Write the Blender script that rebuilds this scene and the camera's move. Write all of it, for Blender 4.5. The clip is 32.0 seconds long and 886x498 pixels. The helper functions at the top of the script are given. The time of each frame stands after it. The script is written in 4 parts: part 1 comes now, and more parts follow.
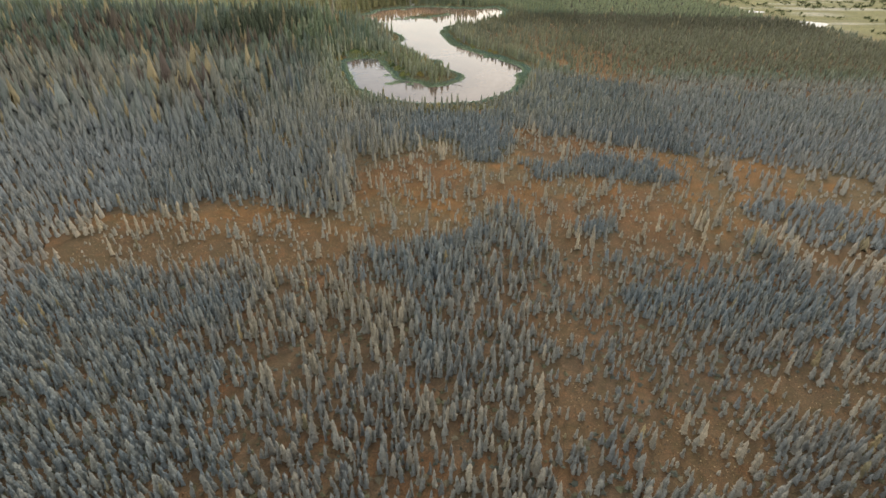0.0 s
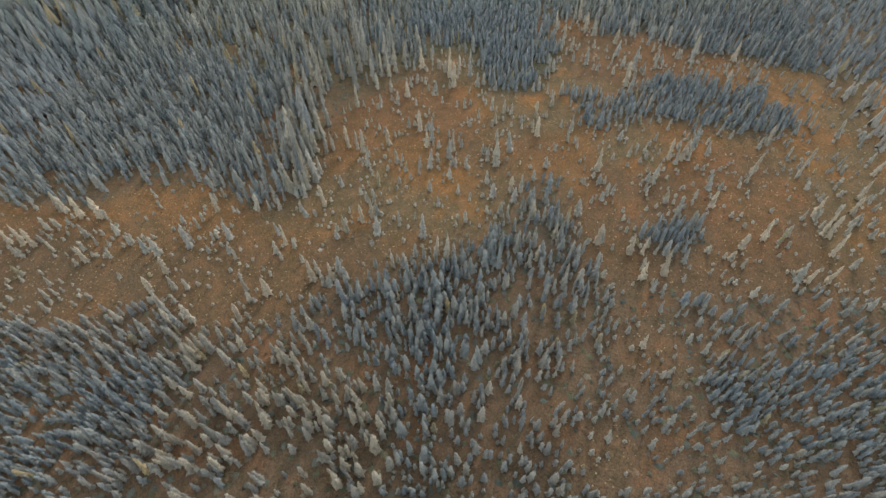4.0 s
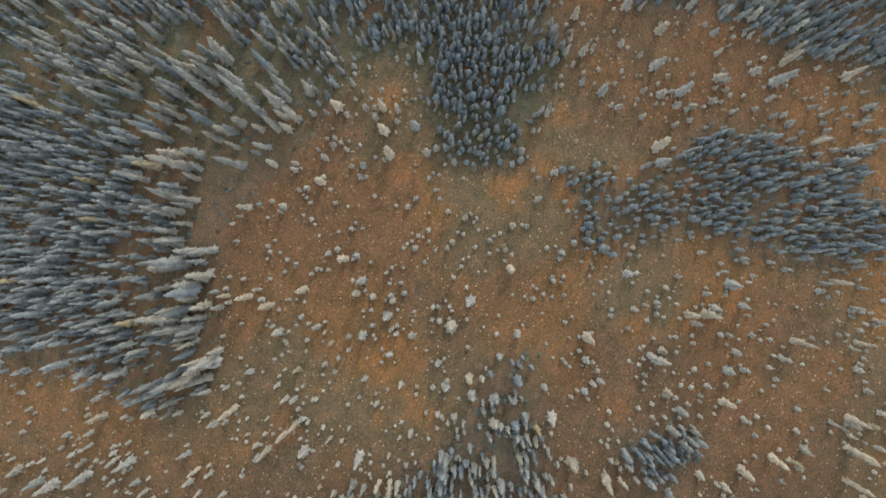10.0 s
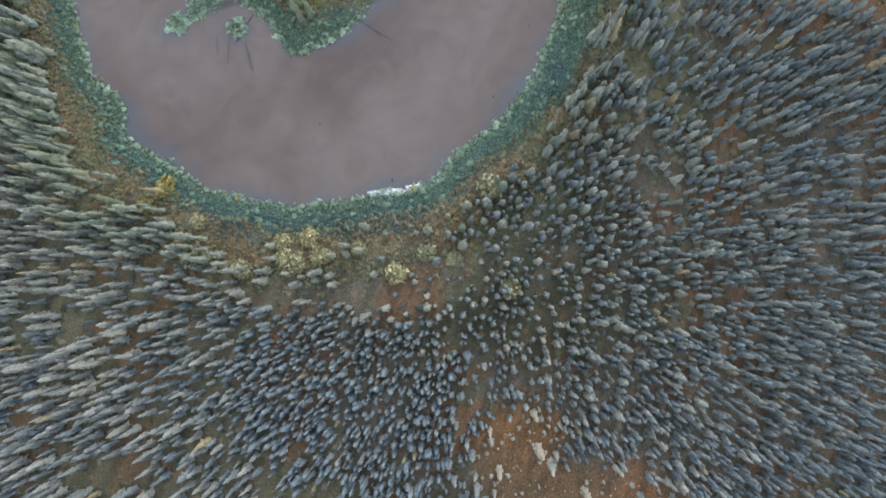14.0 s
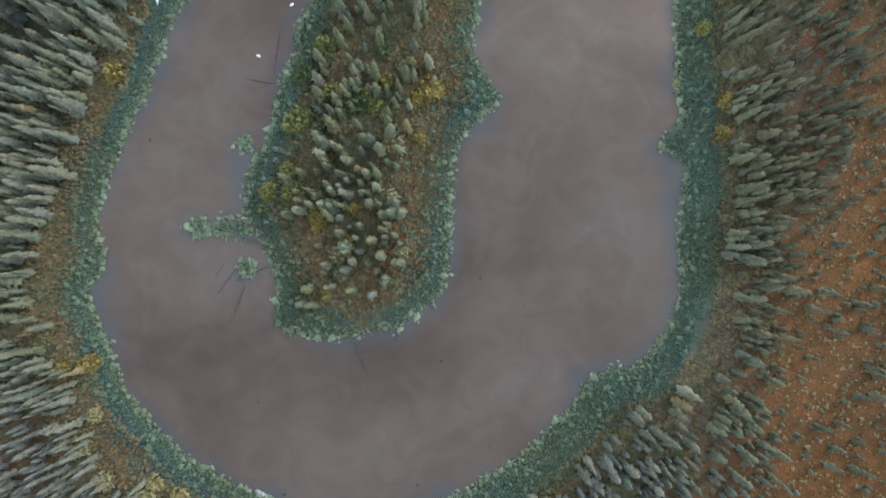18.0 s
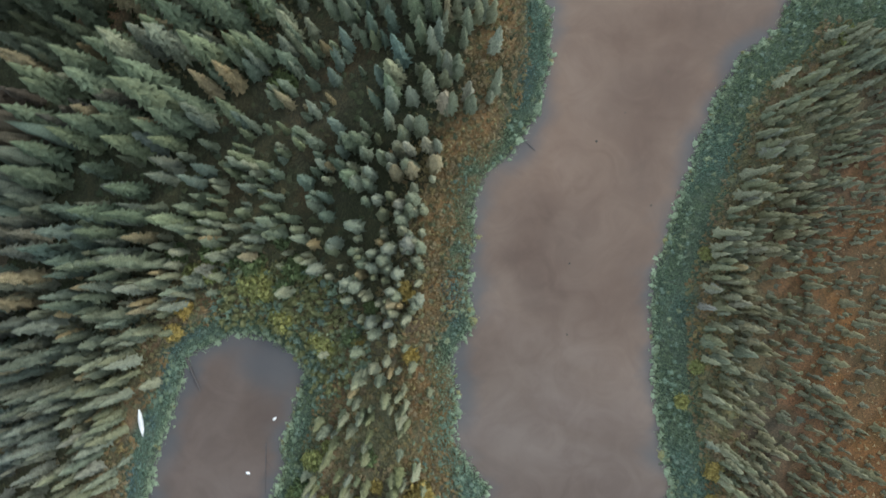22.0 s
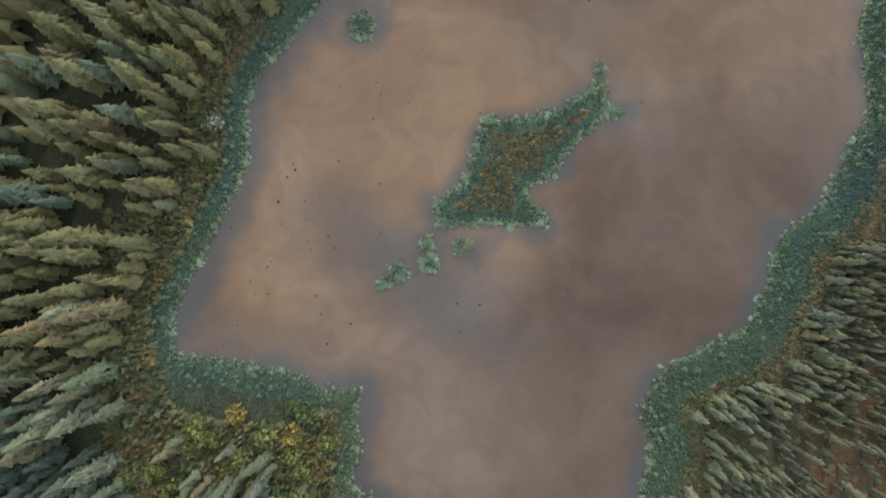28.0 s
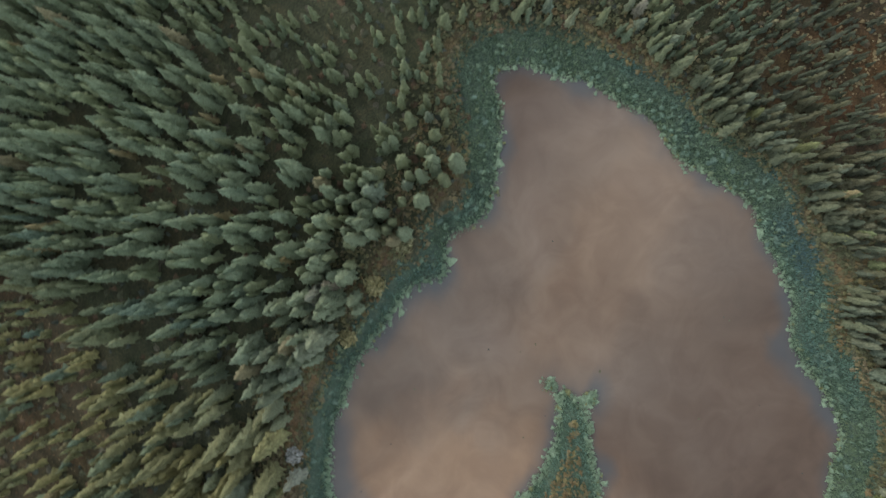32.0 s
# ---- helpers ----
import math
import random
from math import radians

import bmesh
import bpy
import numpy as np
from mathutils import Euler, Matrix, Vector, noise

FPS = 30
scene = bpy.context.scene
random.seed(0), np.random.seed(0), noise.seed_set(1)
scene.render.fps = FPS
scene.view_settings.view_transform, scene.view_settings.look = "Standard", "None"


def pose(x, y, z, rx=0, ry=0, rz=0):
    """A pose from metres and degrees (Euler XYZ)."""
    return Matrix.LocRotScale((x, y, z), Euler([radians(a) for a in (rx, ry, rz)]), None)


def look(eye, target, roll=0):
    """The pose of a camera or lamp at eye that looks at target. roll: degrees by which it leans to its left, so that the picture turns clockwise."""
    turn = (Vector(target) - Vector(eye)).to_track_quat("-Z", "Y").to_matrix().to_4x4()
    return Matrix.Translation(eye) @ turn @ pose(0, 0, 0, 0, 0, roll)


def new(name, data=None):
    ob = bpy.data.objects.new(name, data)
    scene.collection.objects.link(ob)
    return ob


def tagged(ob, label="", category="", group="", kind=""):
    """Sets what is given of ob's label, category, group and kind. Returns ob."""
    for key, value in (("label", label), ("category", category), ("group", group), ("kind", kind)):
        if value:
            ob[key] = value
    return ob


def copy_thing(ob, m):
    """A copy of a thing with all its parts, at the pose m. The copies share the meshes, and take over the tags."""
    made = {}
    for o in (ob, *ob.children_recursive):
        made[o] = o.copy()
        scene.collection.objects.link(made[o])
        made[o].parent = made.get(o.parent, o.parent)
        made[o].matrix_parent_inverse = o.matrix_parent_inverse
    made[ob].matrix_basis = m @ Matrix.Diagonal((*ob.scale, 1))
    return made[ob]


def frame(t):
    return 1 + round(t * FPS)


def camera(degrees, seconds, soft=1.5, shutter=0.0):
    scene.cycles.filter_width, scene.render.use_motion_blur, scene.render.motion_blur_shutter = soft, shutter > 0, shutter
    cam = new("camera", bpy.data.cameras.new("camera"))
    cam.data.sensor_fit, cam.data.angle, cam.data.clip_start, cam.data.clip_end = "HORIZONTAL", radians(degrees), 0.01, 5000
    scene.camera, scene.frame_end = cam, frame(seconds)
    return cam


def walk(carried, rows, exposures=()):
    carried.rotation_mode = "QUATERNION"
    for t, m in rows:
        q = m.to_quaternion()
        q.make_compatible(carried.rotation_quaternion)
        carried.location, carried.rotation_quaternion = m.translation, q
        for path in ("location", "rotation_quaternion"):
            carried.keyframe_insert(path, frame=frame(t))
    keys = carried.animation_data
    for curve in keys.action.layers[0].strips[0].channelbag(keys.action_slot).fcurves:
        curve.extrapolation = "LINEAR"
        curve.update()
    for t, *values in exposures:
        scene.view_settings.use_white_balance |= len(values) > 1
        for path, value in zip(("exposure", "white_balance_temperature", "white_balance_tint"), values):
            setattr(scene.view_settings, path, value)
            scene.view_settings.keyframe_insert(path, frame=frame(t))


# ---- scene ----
cam = camera(78.10, 32.0, soft=1.5, shutter=0.3)

PATH = [
    (0.0, 1.23, -114.55, 92.02, 57.06, -0.95, 1.72),
    (0.5, 1.41, -105.64, 92.03, 53.75, -0.84, 1.86),
    (1.0, 1.66, -96.49, 92.35, 50.39, -0.64, 2.17),
    (1.5, 2.44, -87.11, 92.97, 47.32, -0.35, 2.62),
    (2.0, 3.31, -77.70, 93.87, 45.14, -0.12, 3.17),
    (2.5, 4.54, -68.39, 94.74, 43.29, 0.29, 3.74),
    (3.0, 5.03, -58.71, 95.45, 41.41, 0.68, 4.17),
    (3.5, 5.10, -49.28, 95.99, 39.60, 0.96, 4.49),
    (5.5, -0.58, -12.75, 97.88, 32.40, -0.10, 0.58),
    (6.0, -0.45, -2.95, 98.38, 29.56, -0.31, 0.29),
    (6.5, 0.50, 6.91, 99.01, 26.54, -0.16, 0.40),
    (7.0, 1.75, 16.88, 99.72, 24.45, 0.09, 0.53),
    (7.5, 3.43, 26.74, 100.47, 22.11, 0.57, 0.73),
    (8.0, 5.30, 36.54, 101.16, 17.70, 1.09, 1.10),
    (8.5, 6.68, 46.18, 101.95, 10.06, 1.42, 1.37),
    (9.0, 7.90, 55.94, 102.66, 0.51, 1.70, 1.60),
    (9.5, 9.19, 66.41, 103.11, 0.31, 1.86, 1.78),
    (10.0, 10.48, 76.54, 103.33, 0.34, 1.97, 1.94),
    (10.5, 11.74, 86.18, 103.58, 0.65, 1.99, 2.04),
    (11.0, 13.02, 95.80, 103.95, 1.06, 1.99, 2.09),
    (11.5, 14.34, 105.66, 104.34, 1.41, 2.05, 2.35),
    (12.0, 15.74, 116.00, 104.68, 1.54, 2.14, 2.63),
    (12.5, 17.03, 126.59, 104.78, 1.57, 2.22, 2.89),
    (13.0, 18.25, 136.99, 104.39, 1.74, 2.15, 3.09),
    (13.5, 19.75, 147.21, 103.69, 1.92, 2.23, 3.30),
    (14.0, 21.39, 157.13, 102.77, 2.24, 2.32, 3.73),
    (14.5, 23.00, 166.62, 102.27, 2.68, 2.21, 9.73),
    (15.0, 23.85, 176.34, 101.99, 3.24, 1.57, 20.76),
    (15.5, 23.05, 185.64, 101.96, 3.46, 0.71, 31.78),
    (17.5, 7.03, 218.71, 102.10, 1.31, 0.14, 39.04),
    (18.0, 2.37, 226.19, 102.50, 1.22, 0.37, 39.23),
    (18.5, -2.86, 233.73, 102.80, 0.98, 0.34, 39.55),
    (19.0, -8.18, 241.35, 103.13, 0.84, 0.27, 39.77),
    (19.5, -13.56, 249.32, 103.60, 0.73, 0.35, 39.93),
    (20.0, -19.13, 257.45, 103.92, 0.51, 0.41, 40.07),
    (20.5, -24.76, 265.66, 104.16, 0.31, 0.37, 40.26),
    (21.0, -30.20, 273.65, 104.43, 0.26, 0.34, 40.29),
    (21.5, -35.08, 281.39, 104.64, 0.55, 0.44, 37.35),
    (22.0, -39.72, 289.83, 104.74, 0.58, 0.68, 32.49),
    (22.5, -44.11, 298.97, 104.65, 0.35, 0.78, 27.34),
    (23.0, -47.73, 308.47, 104.51, 0.15, 0.84, 22.76),
    (23.5, -50.36, 318.03, 104.33, 0.07, 0.88, 18.55),
    (24.0, -52.25, 327.74, 104.03, -0.03, 0.83, 15.56),
    (24.5, -53.59, 337.48, 103.69, -0.11, 0.65, 12.35),
    (25.0, -54.25, 347.26, 103.44, -0.28, 0.39, 6.77),
    (25.5, -53.73, 356.61, 103.19, -0.12, 0.32, 2.60),
    (27.5, -44.05, 391.26, 101.75, 0.19, 0.88, -5.58),
    (28.0, -41.09, 400.25, 101.56, 0.09, 0.90, -8.54),
    (28.5, -37.89, 409.05, 101.33, -0.10, 0.86, -11.59),
    (29.0, -34.34, 417.48, 101.14, -0.24, 0.82, -16.44),
    (29.5, -30.49, 425.36, 101.23, -0.17, 0.71, -22.88),
    (30.0, -25.71, 432.87, 101.49, 0.01, 0.74, -29.56),
    (30.5, -19.68, 440.18, 101.81, 0.01, 0.91, -37.31),
    (31.0, -12.63, 447.06, 102.10, -0.13, 0.95, -45.67),
    (31.5, -4.16, 453.15, 102.20, -0.52, 0.99, -53.60),
    (32.0, 5.39, 458.39, 102.01, -0.95, 0.83, -60.45),
]
walk(cam, [(t, pose(*p)) for t, *p in PATH],
     [(0.0, 0.48, 7500, 11), (3.0, 0.60, 6850, 10), (6.0, 0.62, 6650, 10), (9.0, 0.60, 6450, 10), (12.0, 0.68, 5950, 11), (13.5, 0.72, 5700, 10),
      (15.5, 0.66, 5850, 11), (18.0, 0.22, 5980, 9), (22.0, 0.31, 6200, 6), (25.0, 0.42, 6150, 5), (28.0, 0.02, 6350, 6), (32.0, 0.0, 6200, 4)])


# ---- light ----
SUN_AZIMUTH, SUN_HEIGHT = radians(18), radians(32)
world = bpy.data.worlds.new("sky")
scene.world = world
world.use_nodes = True
wn, wl = world.node_tree.nodes, world.node_tree.links
wn.clear()
w_out, w_bg = wn.new("ShaderNodeOutputWorld"), wn.new("ShaderNodeBackground")
w_sky, w_noise = wn.new("ShaderNodeTexSky"), wn.new("ShaderNodeTexNoise")
w_ramp, w_mix = wn.new("ShaderNodeValToRGB"), wn.new("ShaderNodeMix")
w_sky.sky_type, w_sky.sun_disc = "NISHITA", False
w_sky.sun_elevation, w_sky.sun_rotation = SUN_HEIGHT, SUN_AZIMUTH
w_sky.air_density, w_sky.dust_density, w_sky.ozone_density = 1.2, 1.2, 1.5
w_noise.inputs["Scale"].default_value = 3.2
w_noise.inputs["Detail"].default_value = 5.0
w_noise.inputs["Roughness"].default_value = 0.55
w_ramp.color_ramp.elements[0].position = 0.40
w_ramp.color_ramp.elements[1].position = 0.62
w_mix.data_type = "RGBA"
w_mix.inputs["B"].default_value = (10.0, 10.4, 10.8, 1)
w_bg.inputs["Strength"].default_value = 0.15
wl.new(w_noise.outputs["Fac"], w_ramp.inputs["Fac"])
wl.new(w_ramp.outputs["Color"], w_mix.inputs["Factor"])
wl.new(w_sky.outputs["Color"], w_mix.inputs["A"])
wl.new(w_mix.outputs["Result"], w_bg.inputs["Color"])
wl.new(w_bg.outputs["Background"], w_out.inputs["Surface"])

sun_data = bpy.data.lights.new("sun", "SUN")
sun_data.energy, sun_data.angle, sun_data.color = 1.4, radians(14), (1.0, 0.95, 0.88)
sun = new("sun", sun_data)
sun_way = Vector((math.sin(SUN_AZIMUTH) * math.cos(SUN_HEIGHT), math.cos(SUN_AZIMUTH) * math.cos(SUN_HEIGHT), math.sin(SUN_HEIGHT)))
sun.matrix_world = look(sun_way * 300, (0, 0, 0))


# ---- materials ----
def shader(name, rough=0.9, spec=0.25):
    m = bpy.data.materials.new(name)
    m.use_nodes = True
    n, l = m.node_tree.nodes, m.node_tree.links
    p = n["Principled BSDF"]
    p.inputs["Roughness"].default_value = rough
    p.inputs["Specular IOR Level"].default_value = spec
    return m, n, l, p


def noise_node(n, l, scale, detail=3.0, rough=0.6):
    co = n.new("ShaderNodeTexCoord")
    t = n.new("ShaderNodeTexNoise")
    t.inputs["Scale"].default_value, t.inputs["Detail"].default_value, t.inputs["Roughness"].default_value = scale, detail, rough
    l.new(co.outputs["Object"], t.inputs["Vector"])
    return t


def ramp_node(n, l, fac, stops):
    r = n.new("ShaderNodeValToRGB")
    e = r.color_ramp.elements
    while len(e) < len(stops):
        e.new(0.5)
    for el, (at, c) in zip(e, stops):
        el.position, el.color = at, (*c, 1)
    l.new(fac, r.inputs["Fac"])
    return r.outputs["Color"]


def mix_node(n, l, mode, fac, a, b):
    m = n.new("ShaderNodeMix")
    m.data_type, m.blend_type = "RGBA", mode
    for key, v in (("Factor", fac), ("A", a), ("B", b)):
        if isinstance(v, (int, float)):
            m.inputs[key].default_value = v
        elif isinstance(v, tuple):
            m.inputs[key].default_value = (*v, 1)
        else:
            l.new(v, m.inputs[key])
    return m.outputs["Result"]


def bump_node(n, l, height, strength, distance, p):
    b = n.new("ShaderNodeBump")
    b.inputs["Strength"].default_value, b.inputs["Distance"].default_value = strength, distance
    l.new(height, b.inputs["Height"])
    l.new(b.outputs["Normal"], p.inputs["Normal"])


def leaf_material(name, grain, spread, relief):
    """Foliage: the plant's own hue, broken up by twig-sized grain."""
    m, n, l, p = shader(name, 0.85, 0.2)
    at = n.new("ShaderNodeAttribute")
    at.attribute_name = "hue"
    info = n.new("ShaderNodeObjectInfo")
    g = noise_node(n, l, grain, 3.0, 0.7)
    a = ramp_node(n, l, g.outputs["Fac"], [(0.3, (spread[0],) * 3), (0.7, (spread[1],) * 3)])
    c = mix_node(n, l, "MULTIPLY", 1.0, at.outputs["Color"], a)
    own = ramp_node(n, l, info.outputs["Random"], [(0.0, (0.85, 0.9, 0.9)), (0.5, (1, 1, 1)), (1.0, (1.15, 1.08, 0.95))])
    c = mix_node(n, l, "MULTIPLY", 1.0, c, own)
    l.new(c, p.inputs["Base Color"])
    bump_node(n, l, g.outputs["Fac"], 0.9, relief, p)
    return m


NEEDLES = leaf_material("spruce_needles", 4.0, (0.6, 1.45), 0.22)
LEAVES = leaf_material("shrub_leaves", 5.0, (0.62, 1.45), 0.2)
SEDGE = leaf_material("sedge_blades", 2.2, (0.75, 1.3), 0.15)


def ground_material():
    m, n, l, p = shader("peat_and_moss", 0.95, 0.15)
    at = n.new("ShaderNodeAttribute")
    at.attribute_name = "cover"
    fine = noise_node(n, l, 3.2, 4.0, 0.75)
    mid = noise_node(n, l, 0.35, 4.0, 0.6)
    speck = noise_node(n, l, 1.5, 2.0, 0.5)
    a = ramp_node(n, l, fine.outputs["Fac"], [(0.28, (0.35, 0.35, 0.36)), (0.5, (0.95, 0.95, 0.95)), (0.72, (1.75, 1.6, 1.4))])
    b = ramp_node(n, l, mid.outputs["Fac"], [(0.3, (0.72, 0.8, 0.72)), (0.55, (1, 1, 1)), (0.75, (1.28, 1.12, 1.0))])
    s = ramp_node(n, l, speck.outputs["Fac"], [(0.62, (1, 1, 1)), (0.72, (1.35, 1.45, 1.5))])
    c = mix_node(n, l, "MULTIPLY", 1.0, at.outputs["Color"], a)
    c = mix_node(n, l, "MULTIPLY", 1.0, c, b)
    c = mix_node(n, l, "MULTIPLY", 1.0, c, s)
    l.new(c, p.inputs["Base Color"])
    bump_node(n, l, fine.outputs["Fac"], 0.8, 0.25, p)
    return m


def water_material(name, deep, silt, margin):
    """Still, silty water with a mirror-smooth skin."""
    m, n, l, p = shader(name, 0.03, 0.5)
    p.inputs["IOR"].default_value = 1.33
    at = n.new("ShaderNodeAttribute")
    at.attribute_name = "silt"
    sep = n.new("ShaderNodeSeparateColor")
    l.new(at.outputs["Color"], sep.inputs["Color"])
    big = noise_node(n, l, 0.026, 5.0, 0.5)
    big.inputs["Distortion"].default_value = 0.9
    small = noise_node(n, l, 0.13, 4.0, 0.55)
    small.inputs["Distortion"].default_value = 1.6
    # pale streaks paint cloud reflections into the colour, mixed with silt mottle
    silt_and_sky = ramp_node(n, l, big.outputs["Fac"], [(0.34, (0.78, 0.76, 0.76)), (0.5, (1, 1, 1)), (0.66, (1.18, 1.22, 1.27))])
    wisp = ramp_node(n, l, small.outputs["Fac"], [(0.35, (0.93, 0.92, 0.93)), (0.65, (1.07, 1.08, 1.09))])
    c = mix_node(n, l, "MIX", sep.outputs["Red"], deep, silt)
    c = mix_node(n, l, "MIX", sep.outputs["Blue"], c, tuple(v * k for v, k in zip(deep, (0.80, 0.68, 0.60))))
    c = mix_node(n, l, "MULTIPLY", 1.0, c, silt_and_sky)
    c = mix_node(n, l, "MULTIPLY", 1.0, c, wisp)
    c = mix_node(n, l, "MIX", sep.outputs["Green"], c, margin)
    l.new(c, p.inputs["Base Color"])
    rip = noise_node(n, l, 1.3, 2.0, 0.5)
    bump_node(n, l, rip.outputs["Fac"], 0.02, 0.05, p)
    return m


def plain(name, low, high, scale, rough=0.8, metal=0.0):
    m, n, l, p = shader(name, rough, 0.3)
    p.inputs["Metallic"].default_value = metal
    g = noise_node(n, l, scale, 5.0, 0.65)
    l.new(ramp_node(n, l, g.outputs["Fac"], [(0.3, low), (0.7, high)]), p.inputs["Base Color"])
    bump_node(n, l, g.outputs["Fac"], 0.4, 0.03, p)
    return m


GROUND = ground_material()
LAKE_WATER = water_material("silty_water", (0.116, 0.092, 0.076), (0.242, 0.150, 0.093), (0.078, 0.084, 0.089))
# the channel's blue is reflected sky, painted into its base colour
CHANNEL_WATER = water_material("dark_channel_water", (0.012, 0.045, 0.090), (0.02, 0.03, 0.05), (0.012, 0.02, 0.035))
BARK = plain("grey_bark", (0.10, 0.085, 0.075), (0.2, 0.17, 0.15), 6.0)
DEADWOOD = plain("weathered_deadwood", (0.05, 0.045, 0.045), (0.13, 0.12, 0.115), 5.0)
HULL = plain("white_hull", (0.80, 0.80, 0.79), (0.84, 0.84, 0.83), 1.0, 0.4)
TRIM = plain("hull_trim", (0.30, 0.30, 0.29), (0.42, 0.41, 0.40), 8.0, 0.5)

# ---- plan of the place ----
rng = np.random.default_rng(7)


def value_noise(x, y, cell, seed):
    u, v = x / cell, y / cell
    i, j = np.floor(u), np.floor(v)
    fu, fv = u - i, v - j
    fu, fv = fu * fu * (3 - 2 * fu), fv * fv * (3 - 2 * fv)

    def h(a, b):
        s = np.sin(a * 127.1 + b * 311.7 + seed * 74.7) * 43758.5453
        return s - np.floor(s)

    return (h(i, j) * (1 - fu) + h(i + 1, j) * fu) * (1 - fv) + (h(i, j + 1) * (1 - fu) + h(i + 1, j + 1) * fu) * fv


def fbm(x, y, cell, seed, octaves=3):
    s, k, w = 0, 1.0, 0
    for o in range(octaves):
        a = 0.6 + 1.1 * o
        u, v = x * math.cos(a) - y * math.sin(a), x * math.sin(a) + y * math.cos(a)
        s = s + k * value_noise(u, v, cell / 2 ** o, seed + o * 13)
        w, k = w + k, k * 0.5
    return s / w


def curve(nodes, step=1.6, rough=0.5, seed=3, closed=True):
    """A smooth line through the nodes, roughened a little."""
    p = np.array(nodes, float)
    n = len(p)
    out = []
    for i in range(n if closed else n - 1):
        a, b, c, d = (p[(i + k) % n] if closed else p[min(max(i + k, 0), n - 1)] for k in (-1, 0, 1, 2))
        m = max(2, int(np.hypot(*(c - b)) / step))
        for t in np.arange(m) / m:
            out.append(0.5 * (2 * b + (c - a) * t + (2 * a - 5 * b + 4 * c - d) * t * t + (3 * b - a - 3 * c + d) * t ** 3))
    q = np.array(out)
    q[:, 0] += rough * 2 * (fbm(q[:, 0], q[:, 1], 4.0, seed) - 0.5)
    q[:, 1] += rough * 2 * (fbm(q[:, 0], q[:, 1], 4.0, seed + 5) - 0.5)
    return q


def signed(px, py, loop):
    """Distance to a closed line, below zero inside it."""
    px, py = np.asarray(px, float), np.asarray(py, float)
    shape = px.shape
    px, py = px.ravel(), py.ravel()
    res = np.empty(px.size)
    ax, ay = loop[:, 0], loop[:, 1]
    bx, by = np.roll(ax, -1), np.roll(ay, -1)
    dx, dy = bx - ax, by - ay
    ll = dx * dx + dy * dy + 1e-9
    for s in range(0, px.size, 8000):
        X, Y = px[s:s + 8000, None], py[s:s + 8000, None]
        t = np.clip(((X - ax) * dx + (Y - ay) * dy) / ll, 0, 1)
        d = np.sqrt(((X - ax - t * dx) ** 2 + (Y - ay - t * dy) ** 2).min(1))
        cross = ((ay > Y) != (by > Y)) & (X < dx * (Y - ay) / np.where(np.abs(dy) < 1e-9, 1e-9, dy) + ax)
        res[s:s + 8000] = np.where(cross.sum(1) % 2 == 1, -d, d)
    return res.reshape(shape)


def near(px, py, loop, reach):
    """signed(), worked out in full only within reach of the loop's box."""
    px, py = np.asarray(px, float), np.asarray(py, float)
    lo, hi = loop.min(0), loop.max(0)
    gap = np.hypot(np.maximum(np.maximum(lo[0] - px, px - hi[0]), 0), np.maximum(np.maximum(lo[1] - py, py - hi[1]), 0))
    out = gap + 5.0
    m = gap < reach
    if m.any():
        out[m] = signed(px[m], py[m], loop)
    return out


POND_WEST = [(-58, 258), (-66, 255), (-71, 248), (-70, 242), (-68, 233), (-66, 225), (-63, 217), (-59, 204), (-55, 192), (-52, 188), (-47, 185), (-47, 179), (-42, 176), (-33, 171)]
SOUTH_BEND = [(-24, 168), (-14, 167), (-3, 168), (4, 170), (12, 172), (20, 180), (30, 190), (34, 200), (37, 211), (38, 221), (38, 227), (43, 236), (42, 244), (38, 252), (30, 262), (25, 269), (20, 268), (20, 274)]
EAST_BANK = [(11, 284), (5, 293), (-2, 303), (-6, 313), (-10, 329), (-12.5, 343), (-12, 353), (-9, 360), (-11, 366), (-4, 373), (10, 378), (15, 385), (20, 394)]
NORTH_BASIN = [(28, 399), (34, 408), (39, 414), (39, 428), (43, 437), (43, 447), (42, 457), (40, 464), (35, 466), (30, 462), (20, 457), (11, 456), (5, 459), (-1, 456), (-6, 460), (-15, 462), (-25, 462), (-36, 460), (-48, 455), (-58, 450), (-66, 443)]
WEST_BASIN = [(-72, 438), (-76, 430), (-77, 422), (-82, 414), (-87, 407), (-92, 401), (-95, 393), (-95, 388), (-86, 386), (-75, 382), (-67, 377), (-62, 377), (-64, 371), (-64, 364), (-66, 360), (-61, 355), (-54, 346), (-47, 336), (-42, 327), (-40, 317)]
PENINSULA_EAST = [(-42, 306), (-39, 297), (-34, 287), (-29, 280), (-29, 274), (-24, 268), (-20, 261), (-15, 258), (-10, 256), (-11, 247), (-8, 240), (-2, 232), (2, 227), (5, 221), (4, 214), (-2, 205)]
PENINSULA_WEST = [(-13, 197), (-18, 201), (-23, 205), (-32, 210), (-36, 213), (-38, 221), (-41, 229), (-44, 237), (-47, 243), (-49, 251), (-52, 257)]
LAKE = curve(POND_WEST + SOUTH_BEND + EAST_BANK + NORTH_BASIN + WEST_BASIN + PENINSULA_EAST + PENINSULA_WEST, rough=0.95)
ISLAND = curve([(-31, 422.5), (-23, 422), (-16.5, 423), (-10, 426.5), (-9, 424), (-11.5, 419), (-16, 416.3), (-21.2, 411.5), (-26.2, 409), (-23.5, 404), (-24, 402.2), (-32.4, 404.2), (-39, 405), (-42, 405.4), (-42.3, 409.5), (-37.5, 411.3), (-34, 416.4), (-33, 420)], 1.0, 0.5)
